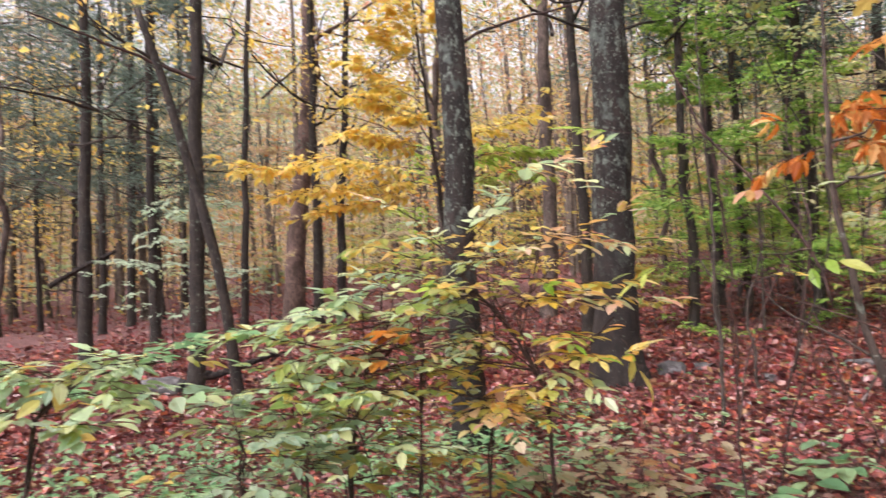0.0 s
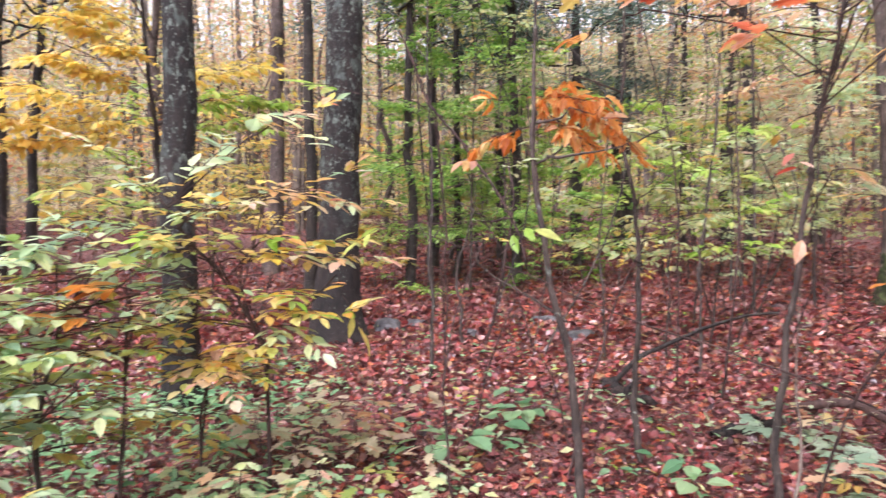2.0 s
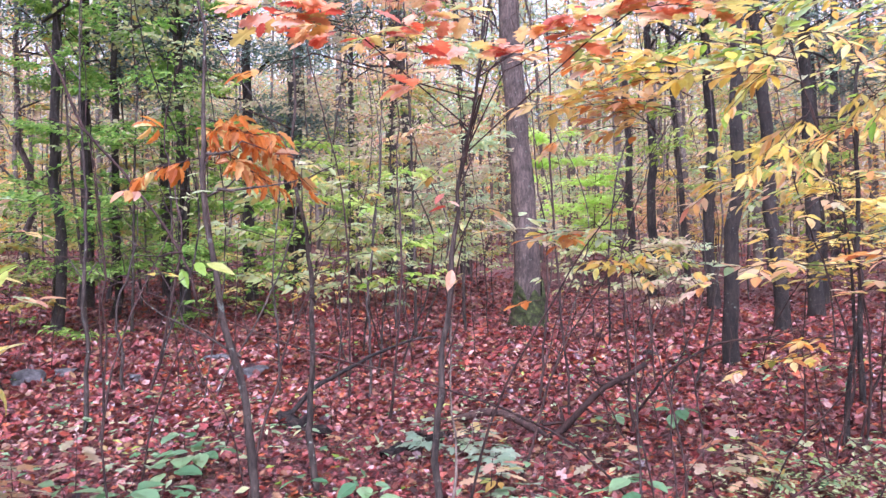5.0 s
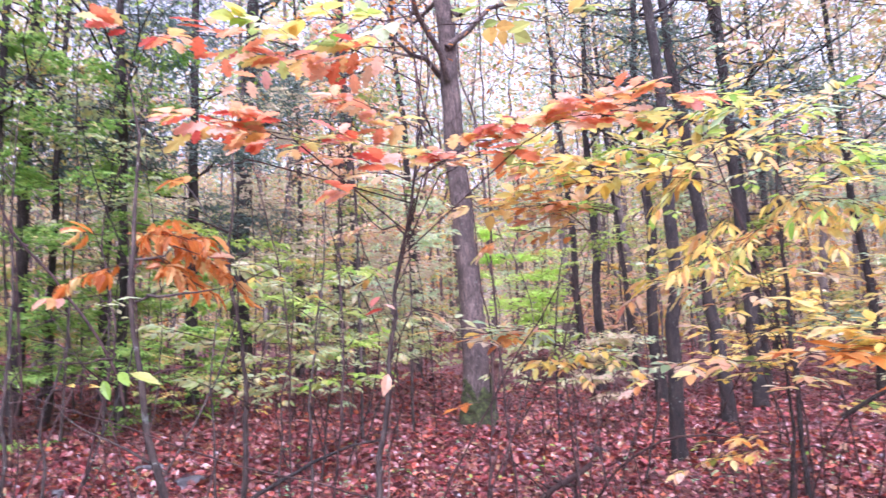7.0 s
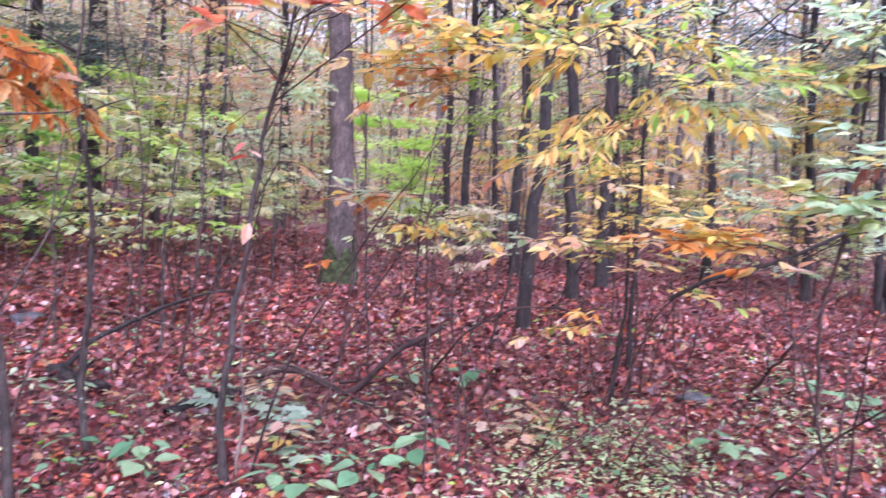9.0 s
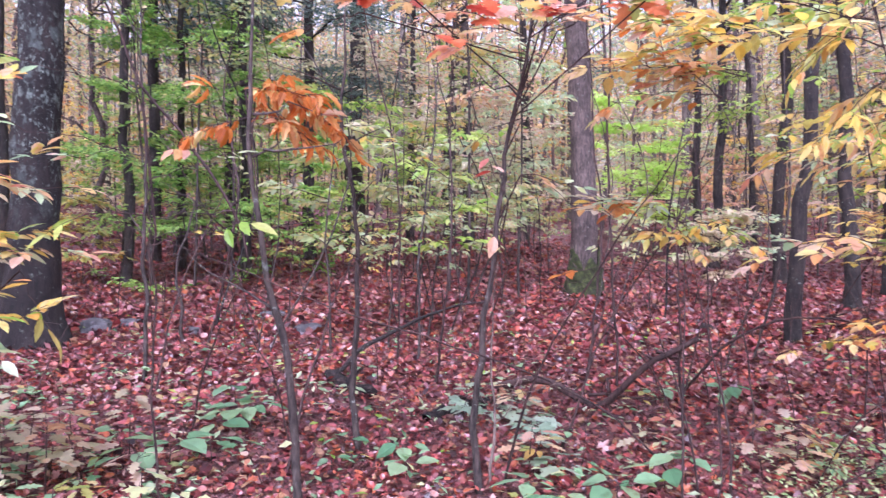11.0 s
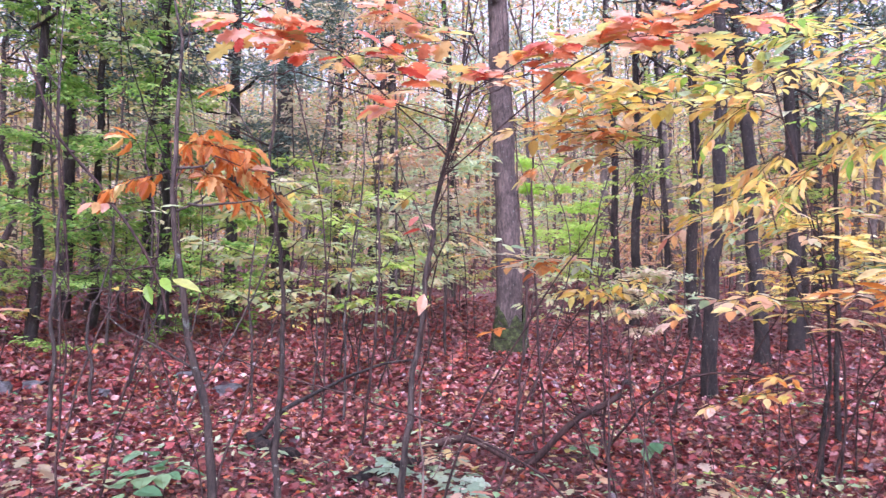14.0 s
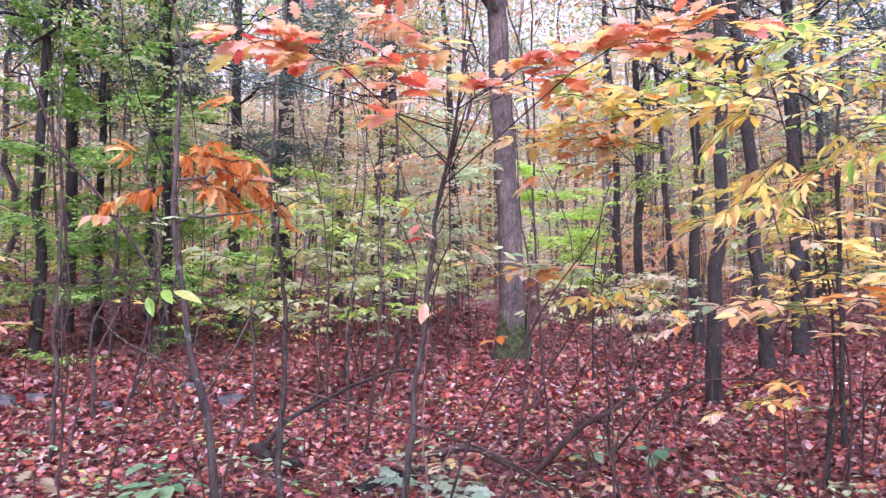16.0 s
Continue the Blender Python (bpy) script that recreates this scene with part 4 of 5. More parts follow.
sapling("dark reddish stem in a clump", [(3.42, 4.19, 0.23), (3.43, 4.18, 0.68), (3.44, 4.17, 1.11), (3.45, 4.17, 1.57), (3.41, 4.19, 2.03)], 0.020, [
    ((2.69, 3.28, 1.09), (2.33, 3.30, 1.06), 10, 0.09, "amber", OVATE),
    ((2.69, 3.28, 0.99), (2.15, 3.31, 0.94), 14, 0.09, "amber", OVATE, 0.3),
    ((2.70, 3.27, 1.39), (2.78, 2.79, 1.60), 12, 0.13, "pink", OVATE),
    ((2.70, 3.27, 1.46), (1.97, 3.30, 1.40), 14, 0.13, "pink", OVATE),
    ((2.69, 3.28, 1.26), (2.68, 2.89, 1.41), 8, 0.12, "pink", OVATE),
], bark=DARK)
sapling("two thin dark stems hung with yellow leaves", [(3.43, 4.13, 0.23), (3.50, 4.07, 0.74), (3.49, 4.07, 1.28), (3.41, 4.14, 1.78), (3.29, 4.23, 2.32), (3.17, 4.33, 2.95), (3.08, 4.40, 3.54), (3.03, 4.43, 3.97)], 0.009, [
    ((2.40, 3.25, 2.53), (1.79, 3.29, 2.67), 20, 0.14, "yellow", LANCE),
    ((2.43, 3.23, 2.40), (1.74, 3.31, 2.51), 18, 0.14, "yellow", OVATE),
    ((2.37, 3.28, 2.65), (2.37, 2.89, 2.54), 10, 0.14, "yellow", LANCE),
    ((2.35, 3.29, 2.78), (1.94, 3.21, 2.82), 14, 0.14, "mixed", LANCE),
    ((2.45, 3.22, 2.27), (2.18, 3.17, 1.99), 16, 0.14, "yellow", LANCE, 0.5),
    ((2.38, 3.26, 2.56), (2.09, 3.23, 2.32), 14, 0.14, "yellow", LANCE, 0.4),
    ((2.32, 3.31, 2.91), (2.45, 2.96, 2.81), 12, 0.14, "lime", LANCE),
], bark=TWIG, more=14, hues=("yellow", "yellow", "lime", "mixed"), reach=0.8, size=0.13)
sapling("thin dark wand curving up through yellow leaves", [(3.32, 4.11, 0.23), (3.37, 4.07, 0.79), (3.26, 4.15, 1.35), (3.18, 4.22, 1.76), (3.12, 4.27, 2.18), (3.03, 4.33, 2.80), (2.95, 4.38, 3.42), (2.91, 4.41, 3.84)], 0.008, [], bark=TWIG)
sapling("leaning brown sapling with pale green leaves", [(4.12, 2.50, 0.13), (4.12, 2.50, 0.60), (4.13, 2.48, 1.07), (4.15, 2.46, 1.47), (4.17, 2.42, 1.88), (4.24, 2.29, 2.37), (4.29, 2.20, 2.78)], 0.020, [
    ((3.12, 1.86, 1.56), (2.78, 2.18, 1.95), 10, 0.14, "sage", BROAD),
    ((3.12, 1.85, 1.56), (2.76, 2.04, 1.71), 14, 0.15, "sage", BROAD),
    ((3.12, 1.85, 1.63), (3.00, 1.66, 1.63), 10, 0.15, "sage", BROAD),
    ((3.08, 1.92, 1.66), (2.68, 2.15, 1.73), 10, 0.13, "sage", BROAD),
    ((3.13, 1.83, 1.78), (2.90, 2.01, 1.97), 10, 0.13, "sage", OVATE),
    ((3.12, 1.86, 1.58), (2.63, 2.21, 1.42), 7, 0.14, "orange", OVATE),
    ((3.12, 1.86, 1.48), (3.12, 1.65, 1.54), 7, 0.13, "sage", OVATE),
    ((3.17, 1.76, 2.06), (3.04, 1.79, 1.97), 9, 0.10, "russet", CRISP, 1.3),
    ((3.13, 1.83, 1.86), (2.96, 1.93, 1.86), 9, 0.09, "russet", CRISP, 1.3),
], bark=TWIG)
sapling("low bent branch with gold and orange leaves", [(3.50, 4.13, 0.23), (3.58, 4.06, 0.70), (3.73, 3.92, 1.08), (3.87, 3.78, 1.21), (4.12, 3.50, 1.35), (4.31, 3.27, 1.51)], 0.010, [
    ((2.83, 2.28, 1.45), (2.40, 2.46, 1.61), 22, 0.14, "yellow", OVATE),
    ((2.86, 2.25, 1.48), (2.32, 2.54, 1.50), 20, 0.14, "orange", OVATE),
    ((2.77, 2.36, 1.40), (2.44, 2.57, 1.65), 12, 0.15, "yellow", OVATE),
    ((2.65, 2.49, 1.32), (2.64, 2.19, 1.37), 6, 0.14, "pink", OVATE),
], bark=TWIG)
sapling("slender sapling with pale green layered leaves", [(4.45, 3.29, 0.67), (4.43, 3.31, 1.03), (4.48, 3.25, 1.44), (4.53, 3.18, 2.24), (4.56, 3.13, 2.96), (4.57, 3.11, 3.43)], 0.013, [
    ((4.56, 3.14, 2.84), (4.19, 3.13, 3.04), 14, 0.15, "sage", OVATE),
    ((4.56, 3.14, 2.80), (4.42, 2.80, 2.97), 14, 0.15, "sage", OVATE),
    ((4.55, 3.15, 2.68), (4.44, 2.76, 2.68), 16, 0.15, "sage", OVATE),
    ((4.55, 3.15, 2.64), (4.14, 3.21, 2.70), 12, 0.15, "mixed", OVATE),
    ((4.53, 3.18, 2.32), (4.12, 3.22, 2.36), 14, 0.14, "mixed", OVATE),
    ((4.52, 3.19, 2.16), (4.49, 2.69, 2.16), 14, 0.14, "sage", OVATE),
], bark=TWIG, more=12, hues=("sage", "sage", "mixed"), reach=0.7, size=0.14)
sapling("thin upright forest sapling, nearly bare", [(-1.75, 5.57, 0.29), (-1.72, 5.58, 0.87), (-1.72, 5.58, 1.58), (-1.75, 5.57, 2.46), (-1.74, 5.58, 3.34), (-1.72, 5.58, 3.78)], 0.018, [])
sapling("short broken sapling stub", [(-1.85, 6.99, 0.38), (-1.85, 6.99, 0.71), (-1.91, 6.98, 1.10), (-1.75, 7.02, 1.61), (-1.71, 7.03, 2.16)], 0.018, [])


# thin poles that reach for the light
for k in range(26):
    (x, y), = polar(1, 5.5, 12, -14, 30 if k < 17 else 56)
    z, h = ground_z(x, y), rng.uniform(3.5, 6.5)
    b = rng.normal(0, 0.05, (4, 2)) * h
    sapling("thin upright pole sapling, nearly leafless", [(x, y, z), (x + b[0, 0], y + b[0, 1], z + 0.3 * h), (x + b[1, 0], y + b[1, 1], z + 0.6 * h), (x + b[2, 0], y + b[2, 1], z + h)],
            rng.uniform(0.007, 0.014), [], bark=(TWIG, STEM, DARK)[k % 3], group="pole saplings")

# ---------------------------------------------------------------- understory
understory(-0.44, 11.59, 3.4, 1.3, "lime", 900, 0.13, 0.3, label="sapling with fresh green and yellow leaves")
understory(-1.07, 11.92, 2.8, 1.2, "green", 1000, 0.12, 0.2)
understory(0.54, 13.16, 3.2, 1.3, "lime", 900, 0.13, 0.3)
understory(-2.79, 11.19, 6.5, 1.5, "green", 3200, 0.11, 0.1, label="dense green young tree", layers=16)
understory(-3.50, 11.48, 7.0, 1.5, "green", 3200, 0.11, 0.1, label="dense green young tree", layers=16)
understory(-4.19, 11.87, 5.5, 1.4, "green", 2400, 0.11, 0.1, layers=16)
understory(-2.24, 11.83, 7.5, 1.5, "green", 3400, 0.11, 0.1, label="dense green young tree", layers=16)
understory(-1.86, 12.74, 4.6, 1.5, "lime", 1100, 0.12, 0.2)
understory(1.37, 14.75, 3.0, 1.3, "mixed", 700, 0.12, 0.3)
understory(2.38, 14.85, 2.6, 1.4, "sage", 700, 0.13, 0.3)
understory(5.48, 14.76, 4.0, 1.5, "bright", 1900, 0.13, 0.3, label="bright lime green young tree", layers=12)
understory(6.30, 15.03, 3.0, 1.0, "bright", 1100, 0.12, 0.3, label="bright lime green young tree", layers=12)
understory(5.88, 14.89, 3.4, 1.3, "bright", 1500, 0.13, 0.3, label="bright lime green young tree", layers=12)
understory(3.21, 14.58, 2.8, 1.3, "mixed", 600, 0.12, 0.3)
for far, bearing, height, width, hue, n, size in ((6.6, -3.2, 2.6, 0.9, "frost", 330, 0.115), (6.9, 0.8, 2.3, 0.9, "frost", 330, 0.11), (7.2, 4.2, 2.5, 0.9, "lime", 300, 0.11), (7.9, 2.0, 1.7, 0.8, "frost", 260, 0.10),
                                                  (8.6, 7.6, 2.0, 1.0, "frost", 300, 0.10), (9.2, 10.2, 1.9, 0.9, "frost", 260, 0.10), (12.6, 13.6, 1.9, 0.9, "frost", 240, 0.10), (8.9, 5.4, 1.5, 0.8, "sage", 240, 0.09),
                                                  (9.6, -6.5, 1.4, 0.8, "mixed", 240, 0.09), (10.2, -3.6, 1.3, 0.8, "green", 240, 0.09), (10.5, -1.2, 1.2, 0.7, "yellow", 130, 0.08), (10.6, -9.4, 1.6, 0.9, "green", 280, 0.09),
                                                  (9.6, 21.5, 1.5, 0.9, "frost", 240, 0.10), (10.6, 24.8, 1.6, 1.0, "frost", 260, 0.10), (11.5, 29.0, 1.5, 1.0, "sage", 240, 0.10), (12.4, 20.0, 1.5, 0.8, "frost", 180, 0.10)):
    x, y = far * math.sin(radians(bearing)), far * math.cos(radians(bearing))
    understory(x, y, height, width, hue, n, size, 0.5, layers=5, label="waist-high sapling with pale leaves in flat layers", group="pale saplings", kind=OVATE)
for k in range(34):
    (x, y), = polar(1, 14.0, 25, -9, 58)
    if 13 < math.degrees(math.atan2(x, y)) < 20 and k % 3:
        continue
    understory(x, y, rng.uniform(0.8, 2.2), rng.uniform(0.7, 1.2), ("frost", "sage", "lime", "frost", "yellow", "frost", "mixed")[k % 7], 200, 0.11, 0.35, layers=5, label="low forest sapling with pale leaves in flat layers", group="pale saplings")
for k in range(150):
    (x, y), = polar(1, 9.5, 36, -80, 78, 0.9)
    bearing = math.degrees(math.atan2(x, y))
    if bearing < -46 and k % 3 or 15 < bearing < 26 and math.hypot(x, y) < 16 or -6 < bearing < 15 and k % 2:
        continue
    hue = rng.choice(["mixed", "haze", "sage", "tan"] if bearing < -46 else ["yellow", "mixed", "sage", "lime", "blush"] if bearing < -22 else ["green", "lime", "green", "blush", "mixed"] if bearing < 5 else ["mixed", "sage", "blush", "pink", "frost", "yellow", "haze"])
    far = math.hypot(x, y)
    understory(x, y, rng.uniform(1.4, 6.0), rng.uniform(0.8, 1.8), str(hue), int(rng.uniform(400, 850)), 0.09 + 0.003 * far, 0.3 if bearing < -6 else 0.48, layers=8)
for k in range(34):
    (x, y), = polar(1, 9.5, 22, -14, 40)
    if 13.5 < math.degrees(math.atan2(x, y)) < 27:
        continue
    understory(x, y, rng.uniform(3.0, 7.5), rng.uniform(1.2, 2.2), ("lime", "blush", "pink", "frost", "sage", "blush", "mixed")[k % 7], 700, 0.125, 0.48, layers=10, label="tall young tree with thin layered leaves", group="young trees")


# ---------------------------------------------------------------- far woods
def far_woods():
    n = 750
    xy = polar(n, 24, 90, -88, 86)
    pcs = []
    for x, y in xy:
        h = rng.uniform(9, 19)
        z = ground_z(x, y) - 0.2
        t = np.linspace(0, 1, 5)[:, None]
        line = wander(np.array([x, y, z]) + t * np.array([rng.normal(0, 0.5), rng.normal(0, 0.5), h]), 0.3)
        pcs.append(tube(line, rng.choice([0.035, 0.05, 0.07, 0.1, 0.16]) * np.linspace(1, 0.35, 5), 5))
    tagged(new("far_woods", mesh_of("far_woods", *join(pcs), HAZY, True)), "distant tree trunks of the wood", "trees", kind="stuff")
    for hue, count, lo, hi, r0, size in (("amber", 18000, 1.0, 16, 26, 0.22), ("tan", 80000, 0.0, 9, 40, 0.30), ("tan", 130000, 3, 27, 34, 0.30), ("blush", 70000, 6, 26, 26, 0.24), ("haze", 70000, 8, 28, 30, 0.26), ("mixed", 60000, 8, 28, 30, 0.26), ("pink", 50000, 7, 24, 24, 0.22), ("sage", 40000, 6, 24, 26, 0.22), ("mixed", 40000, 1.5, 16, 26, 0.20), ("blush", 44000, 6, 25, 28, 0.24),
                                         ("mixed", 34000, 1.0, 8, 24, 0.20), ("orange", 30000, 1.0, 14, 28, 0.22), ("pink", 60000, 0.8, 16, 28, 0.24)):
        centres = polar(count // 128, r0, 95, -88, 86)
        h = lo + (hi - lo) * rng.random(len(centres)) ** 1.3
        c = np.column_stack([centres, ground_z(centres[:, 0], centres[:, 1]) + h])
        tagged(new("far_foliage", mesh_of("far_foliage", *clumps(c, 80, 1.35, size * 1.28, CHIP, 0.5), MASS[hue])), "distant %s autumn foliage of the wood" % hue, "foliage", kind="stuff")


far_woods()


def far_hillside():
    """The wooded slope that closes the view, its outline ragged with tree tops."""
    a = np.radians(np.linspace(-125, 120, 420))
    rows = []
    for k, (r, h) in enumerate(((96, -1.0), (104, 12.0), (112, 22.0), (120, 30.0), (135, 27.0))):
        bump = 2.6 * np.sin(a * 9 + k) + 2.2 * np.sin(a * 23 + 2 * k) + rng.normal(0, 1.3, len(a))
        rows.append(np.column_stack([r * np.sin(a), r * np.cos(a), ground_z(r * np.sin(a), np.minimum(r * np.cos(a), 60.0)) + h + (bump if k else 0)]))
    v = np.concatenate(rows)
    n = len(a)
    i, j = np.meshgrid(np.arange(4), np.arange(n - 1), indexing="ij")
    q = (i * n + j).ravel()
    f = np.concatenate([np.stack([q, q + 1, q + n + 1], 1), np.stack([q, q + n + 1, q + n], 1)])
    tagged(new("backdrop", mesh_of("backdrop", v, f, WOODS, True)), "distant wooded slope in tan autumn colours", "wooded slope", kind="structure")


far_hillside()


def pine(x, y, dia, height, label, thick=44):
    """A pine with thin whorls of needled branches."""
    ob = thing("pine_tree", (x, y, ground_z(x, y)), label, "pine tree", "pines")
    line, r, tk = trunk_mesh(height, dia, (rng.normal(0, 0.01), rng.normal(0, 0.01)), DARK, 10, 1.3)
    part("trunk", mesh_of("trunk", *tk, DARK, True), ob)
    pcs, ends = limbs(line, r * 0.55, 23, 0.22, 0.98, 2.6, 0.05)
    for k in range(0, len(pcs), 4):
        part("limb", mesh_of("limb", *join(pcs[k:k + 4]), DARK, True), ob)
    for _ in range(9):
        i = int(np.searchsorted(line[:, 2], rng.uniform(0.8, 6.0)))
        a, t = rng.uniform(0, 2 * math.pi), np.linspace(0, 1, 6)[:, None]
        p = wander(line[i] + t * np.array([math.cos(a), math.sin(a), rng.uniform(-0.25, 0.1)]) * rng.uniform(0.7, 2.2), 0.12)
        part("dead_limb", mesh_of("dead_limb", *tube(p, np.linspace(0.014, 0.003, 6), 4), DARK, True), ob)
    n = len(ends) * thick
    c = np.repeat(ends, thick, axis=0) + rng.normal(0, 1, (len(ends) * thick, 3)) * [0.30, 0.30, 0.09]
    axes = rng.normal(0, 1, (n, 3)) * [1, 1, 0.5]
    needle = (CHIP[0] * [0.22, 1, 1], CHIP[1])
    part("needles", mesh_of("needles", *scatter(needle, c, axes, rng.normal(0, 1, (n, 3)), 0.16 * rng.uniform(0.7, 1.2, n)), PINE), ob, kind="stuff")


pine(-29.80, 13.38, 0.30, 16, "dark pine with thin drooping needles")
pine(-45.35, 18.20, 0.26, 15, "dark pine with thin drooping needles")
pine(-21.47, 11.33, 0.27, 15, "dark pine with dead lower branches")
pine(-22.68, 12.96, 0.38, 17, "stout grey pine with thin needles")
pine(-23.80, 8.41, 0.26, 12, "dark pine with thin drooping needles")
pine(-24.96, 10.13, 0.20, 11, "dark pine with thin drooping needles")
pine(-13.6, 6.3, 0.27, 14, "dark pine with dead lower branches")
pine(-15.2, 8.6, 0.24, 14, "dark pine with thin drooping needles")
pine(-19.55, 9.47, 0.22, 13, "dark pine with dead lower branches")
pine(-36.00, 13.47, 0.24, 14, "dark pine with thin drooping needles")
pine(-25.14, 15.48, 0.26, 16, "dark pine with thin drooping needles")
pine(-4.32, 13.96, 0.24, 15, "dark pine behind green saplings", thick=95)
pine(14.65, 18.23, 0.28, 15, "grey-green pine deep in the wood")
pine(7.9, 10.3, 0.24, 14, "grey-green pine with thin needles", thick=64)
pine(-3.1, 15.2, 0.22, 15, "dark pine behind green saplings", thick=64)
pine(-1.4, 14.2, 0.24, 14, "dark pine behind green saplings", thick=95)
pine(17.4, 12.6, 0.24, 14, "grey-green pine with thin needles", thick=64)
pine(13.0, 8.4, 0.24, 14, "grey-green pine with thin needles", thick=64)
pine(31.97, 23.01, 0.26, 15, "grey-green pine deep in the wood")


# ---------------------------------------------------------------- stones, logs, fallen branches
def lump(name, place, size, material, label, category, turn=0.0, seed=0.0, rough=0.28, detail=3):
    """A stone or mound: a faceted, worn block sunk a little into the litter."""
    bm = bmesh.new()
    bmesh.ops.create_icosphere(bm, subdivisions=detail, radius=0.5)
    for v in bm.verts:
        k = max(abs(v.co.x), abs(v.co.y), abs(v.co.z)) / 0.5
        v.co = v.co * (0.55 + 0.45 / k)
        v.co *= 1 + rough * noise.noise(v.co * 2.3 + Vector((seed, 0, 0))) + 0.07 * noise.noise(v.co * 9 + Vector((0, seed, 0)))
    me = bpy.data.meshes.new(name)
    bm.transform(Matrix.Rotation(turn, 4, "Z") @ Matrix.Diagonal((*size, 1)))
    bm.to_mesh(me)
    bm.free()
    me.materials.append(material)
    ob = new(name, me)
    x, y = place
    ob.location = (x, y, ground_z(x, y) + size[2] * 0.22)
    return tagged(ob, label, category)


lump("rock", (-2.90, 7.60), (0.30, 0.24, 0.24), STONE, "square grey stone lying beside a tree foot", "rock", 0.4, 1.0)
lump("rock", (-2.65, 7.93), (0.26, 0.2, 0.13), STONE, "flat grey stone half buried in leaves", "rock", 1.1, 4.0)
lump("rock", (-1.24, 8.69), (0.34, 0.2, 0.13), STONE, "long flat grey stone in the leaf litter", "rock", 0.1, 7.0)
lump("rock", (-0.72, 7.71), (0.34, 0.24, 0.15), STONE, "flat grey stone in the leaf litter", "rock", 0.9, 11.0)
lump("rock", (-1.87, 7.45), (0.18, 0.14, 0.12), STONE, "small grey stone in the leaf litter", "rock", 0.9, 13.0)
lump("rock", (-8.25, 4.74), (0.62, 0.4, 0.3), STONE, "broad grey boulder among low plants", "rock", 0.2, 15.0)
lump("rock", (4.21, 4.17), (0.28, 0.2, 0.14), STONE, "low grey stone among leaves", "rock", 0.2, 17.0)
lump("rock", (3.66, 7.56), (0.15, 0.13, 0.14), ROT, "small dark mossy stone", "rock", 0.2, 19.0)
lump("earth_mound", (5.78, 15.74), (2.3, 1.2, 0.75), DIRT, "brown earth mound strewn with leaves", "mound", 0.2, 23.0)


def stick(points, r0, r1, material, label, name="fallen_branch", category="branch", step=0.1, rough=0.08, shoots=0, group=""):
    """A bare stem or branch with its side twigs."""
    p = np.asarray(points, float)
    base = p[0].copy()
    ob = thing(name, base, label, category, group)
    line = wander(smooth_line(p - base, step), 0.03)
    part("stem", mesh_of("stem", *tube(line, np.linspace(r0, r1, len(line)), 8, rough), material, True), ob)
    for _ in range(shoots):
        k = int(rng.uniform(0.2, 0.95) * len(line))
        d = rng.normal(0, 1, 3) * [1, 1, 0.5] + [0, 0, 0.4]
        ln = rng.uniform(0.15, 0.6)
        t = np.linspace(0, 1, 5)[:, None]
        part("twig", mesh_of("twig", *tube(wander(line[k] + t * d * ln * 0.6 - [0, 0, 0.1 * ln] * t * t, 0.08), np.linspace(r1, 0.001, 5) * 0.7 + 0.0008, 4), material, True), ob)
    return ob


stick([(0.95, 5.52, 0.23), (1.07, 5.37, 0.31), (1.30, 5.22, 0.35), (1.51, 5.06, 0.26), (1.64, 4.97, 0.23), (1.85, 4.90, 0.45), (2.00, 4.84, 0.59), (2.26, 4.73, 0.77)], 0.032, 0.020, TWIG, "bent brown fallen branch arching over leaves", shoots=4)
stick([(2.33, 5.21, 0.26), (2.51, 4.85, 0.68), (2.72, 4.73, 0.84), (2.91, 4.62, 0.92), (3.20, 4.43, 0.92), (3.46, 4.24, 0.87)], 0.012, 0.006, TWIG, "thin reddish branch bending sideways", shoots=5)
stick([(-0.31, 5.75, 0.29), (-0.11, 5.76, 0.51), (0.16, 5.76, 0.67), (0.46, 5.75, 0.82), (0.68, 5.73, 0.90), (0.91, 5.70, 0.92)], 0.022, 0.007, DARK, "dark dead branch propped above the leaves", shoots=6)
stick([(-0.32, 5.64, 0.33), (-0.18, 5.42, 0.31), (0.02, 5.18, 0.29)], 0.075, 0.05, ROT, "short black rotten log in the leaves", "fallen_log", "log", step=0.03, rough=0.34, shoots=3)
stick([(0.38, 4.58, 0.25), (0.58, 4.81, 0.24), (0.86, 5.15, 0.24)], 0.045, 0.03, ROT, "short brown rotten log", "fallen_log", "log", step=0.03, rough=0.28, shoots=3)
stick([(-7.21, 4.64, 0.56), (-7.02, 4.92, 0.61), (-6.80, 5.37, 0.77)], 0.045, 0.03, ROT, "brown fallen limb resting on a stone", shoots=3)
stick([(4.94, 4.30, 0.26), (3.84, 3.10, 0.85), (4.04, 3.01, 1.13), (4.09, 2.93, 1.23)], 0.014, 0.006, TWIG, "thin dead branch slanting from the leaves", shoots=4)
stick([(2.76, 2.95, 1.18), (2.90, 2.81, 1.28), (3.08, 2.61, 1.39), (3.34, 2.44, 1.54), (3.58, 2.26, 1.69), (3.83, 2.02, 1.85)], 0.012, 0.006, DARK, "dark slanting branch through the leaves", shoots=5)
stick([(3.20, 1.92, 1.12), (3.24, 1.84, 1.17), (3.31, 1.71, 1.15)], 0.012, 0.006, DARK, "dark side branch of a sapling", shoots=2)
stick([(-12.09, 5.03, 1.72), (-11.89, 5.47, 2.03), (-11.67, 5.92, 2.29)], 0.05, 0.03, ROT, "broken grey limb leaning in the wood", shoots=4)
stick([(-10.87, 5.29, 4.44), (-10.69, 4.48, 4.47), (-10.47, 3.69, 4.43)], 0.03, 0.01, DARK, "bare dead pine limb", shoots=6)
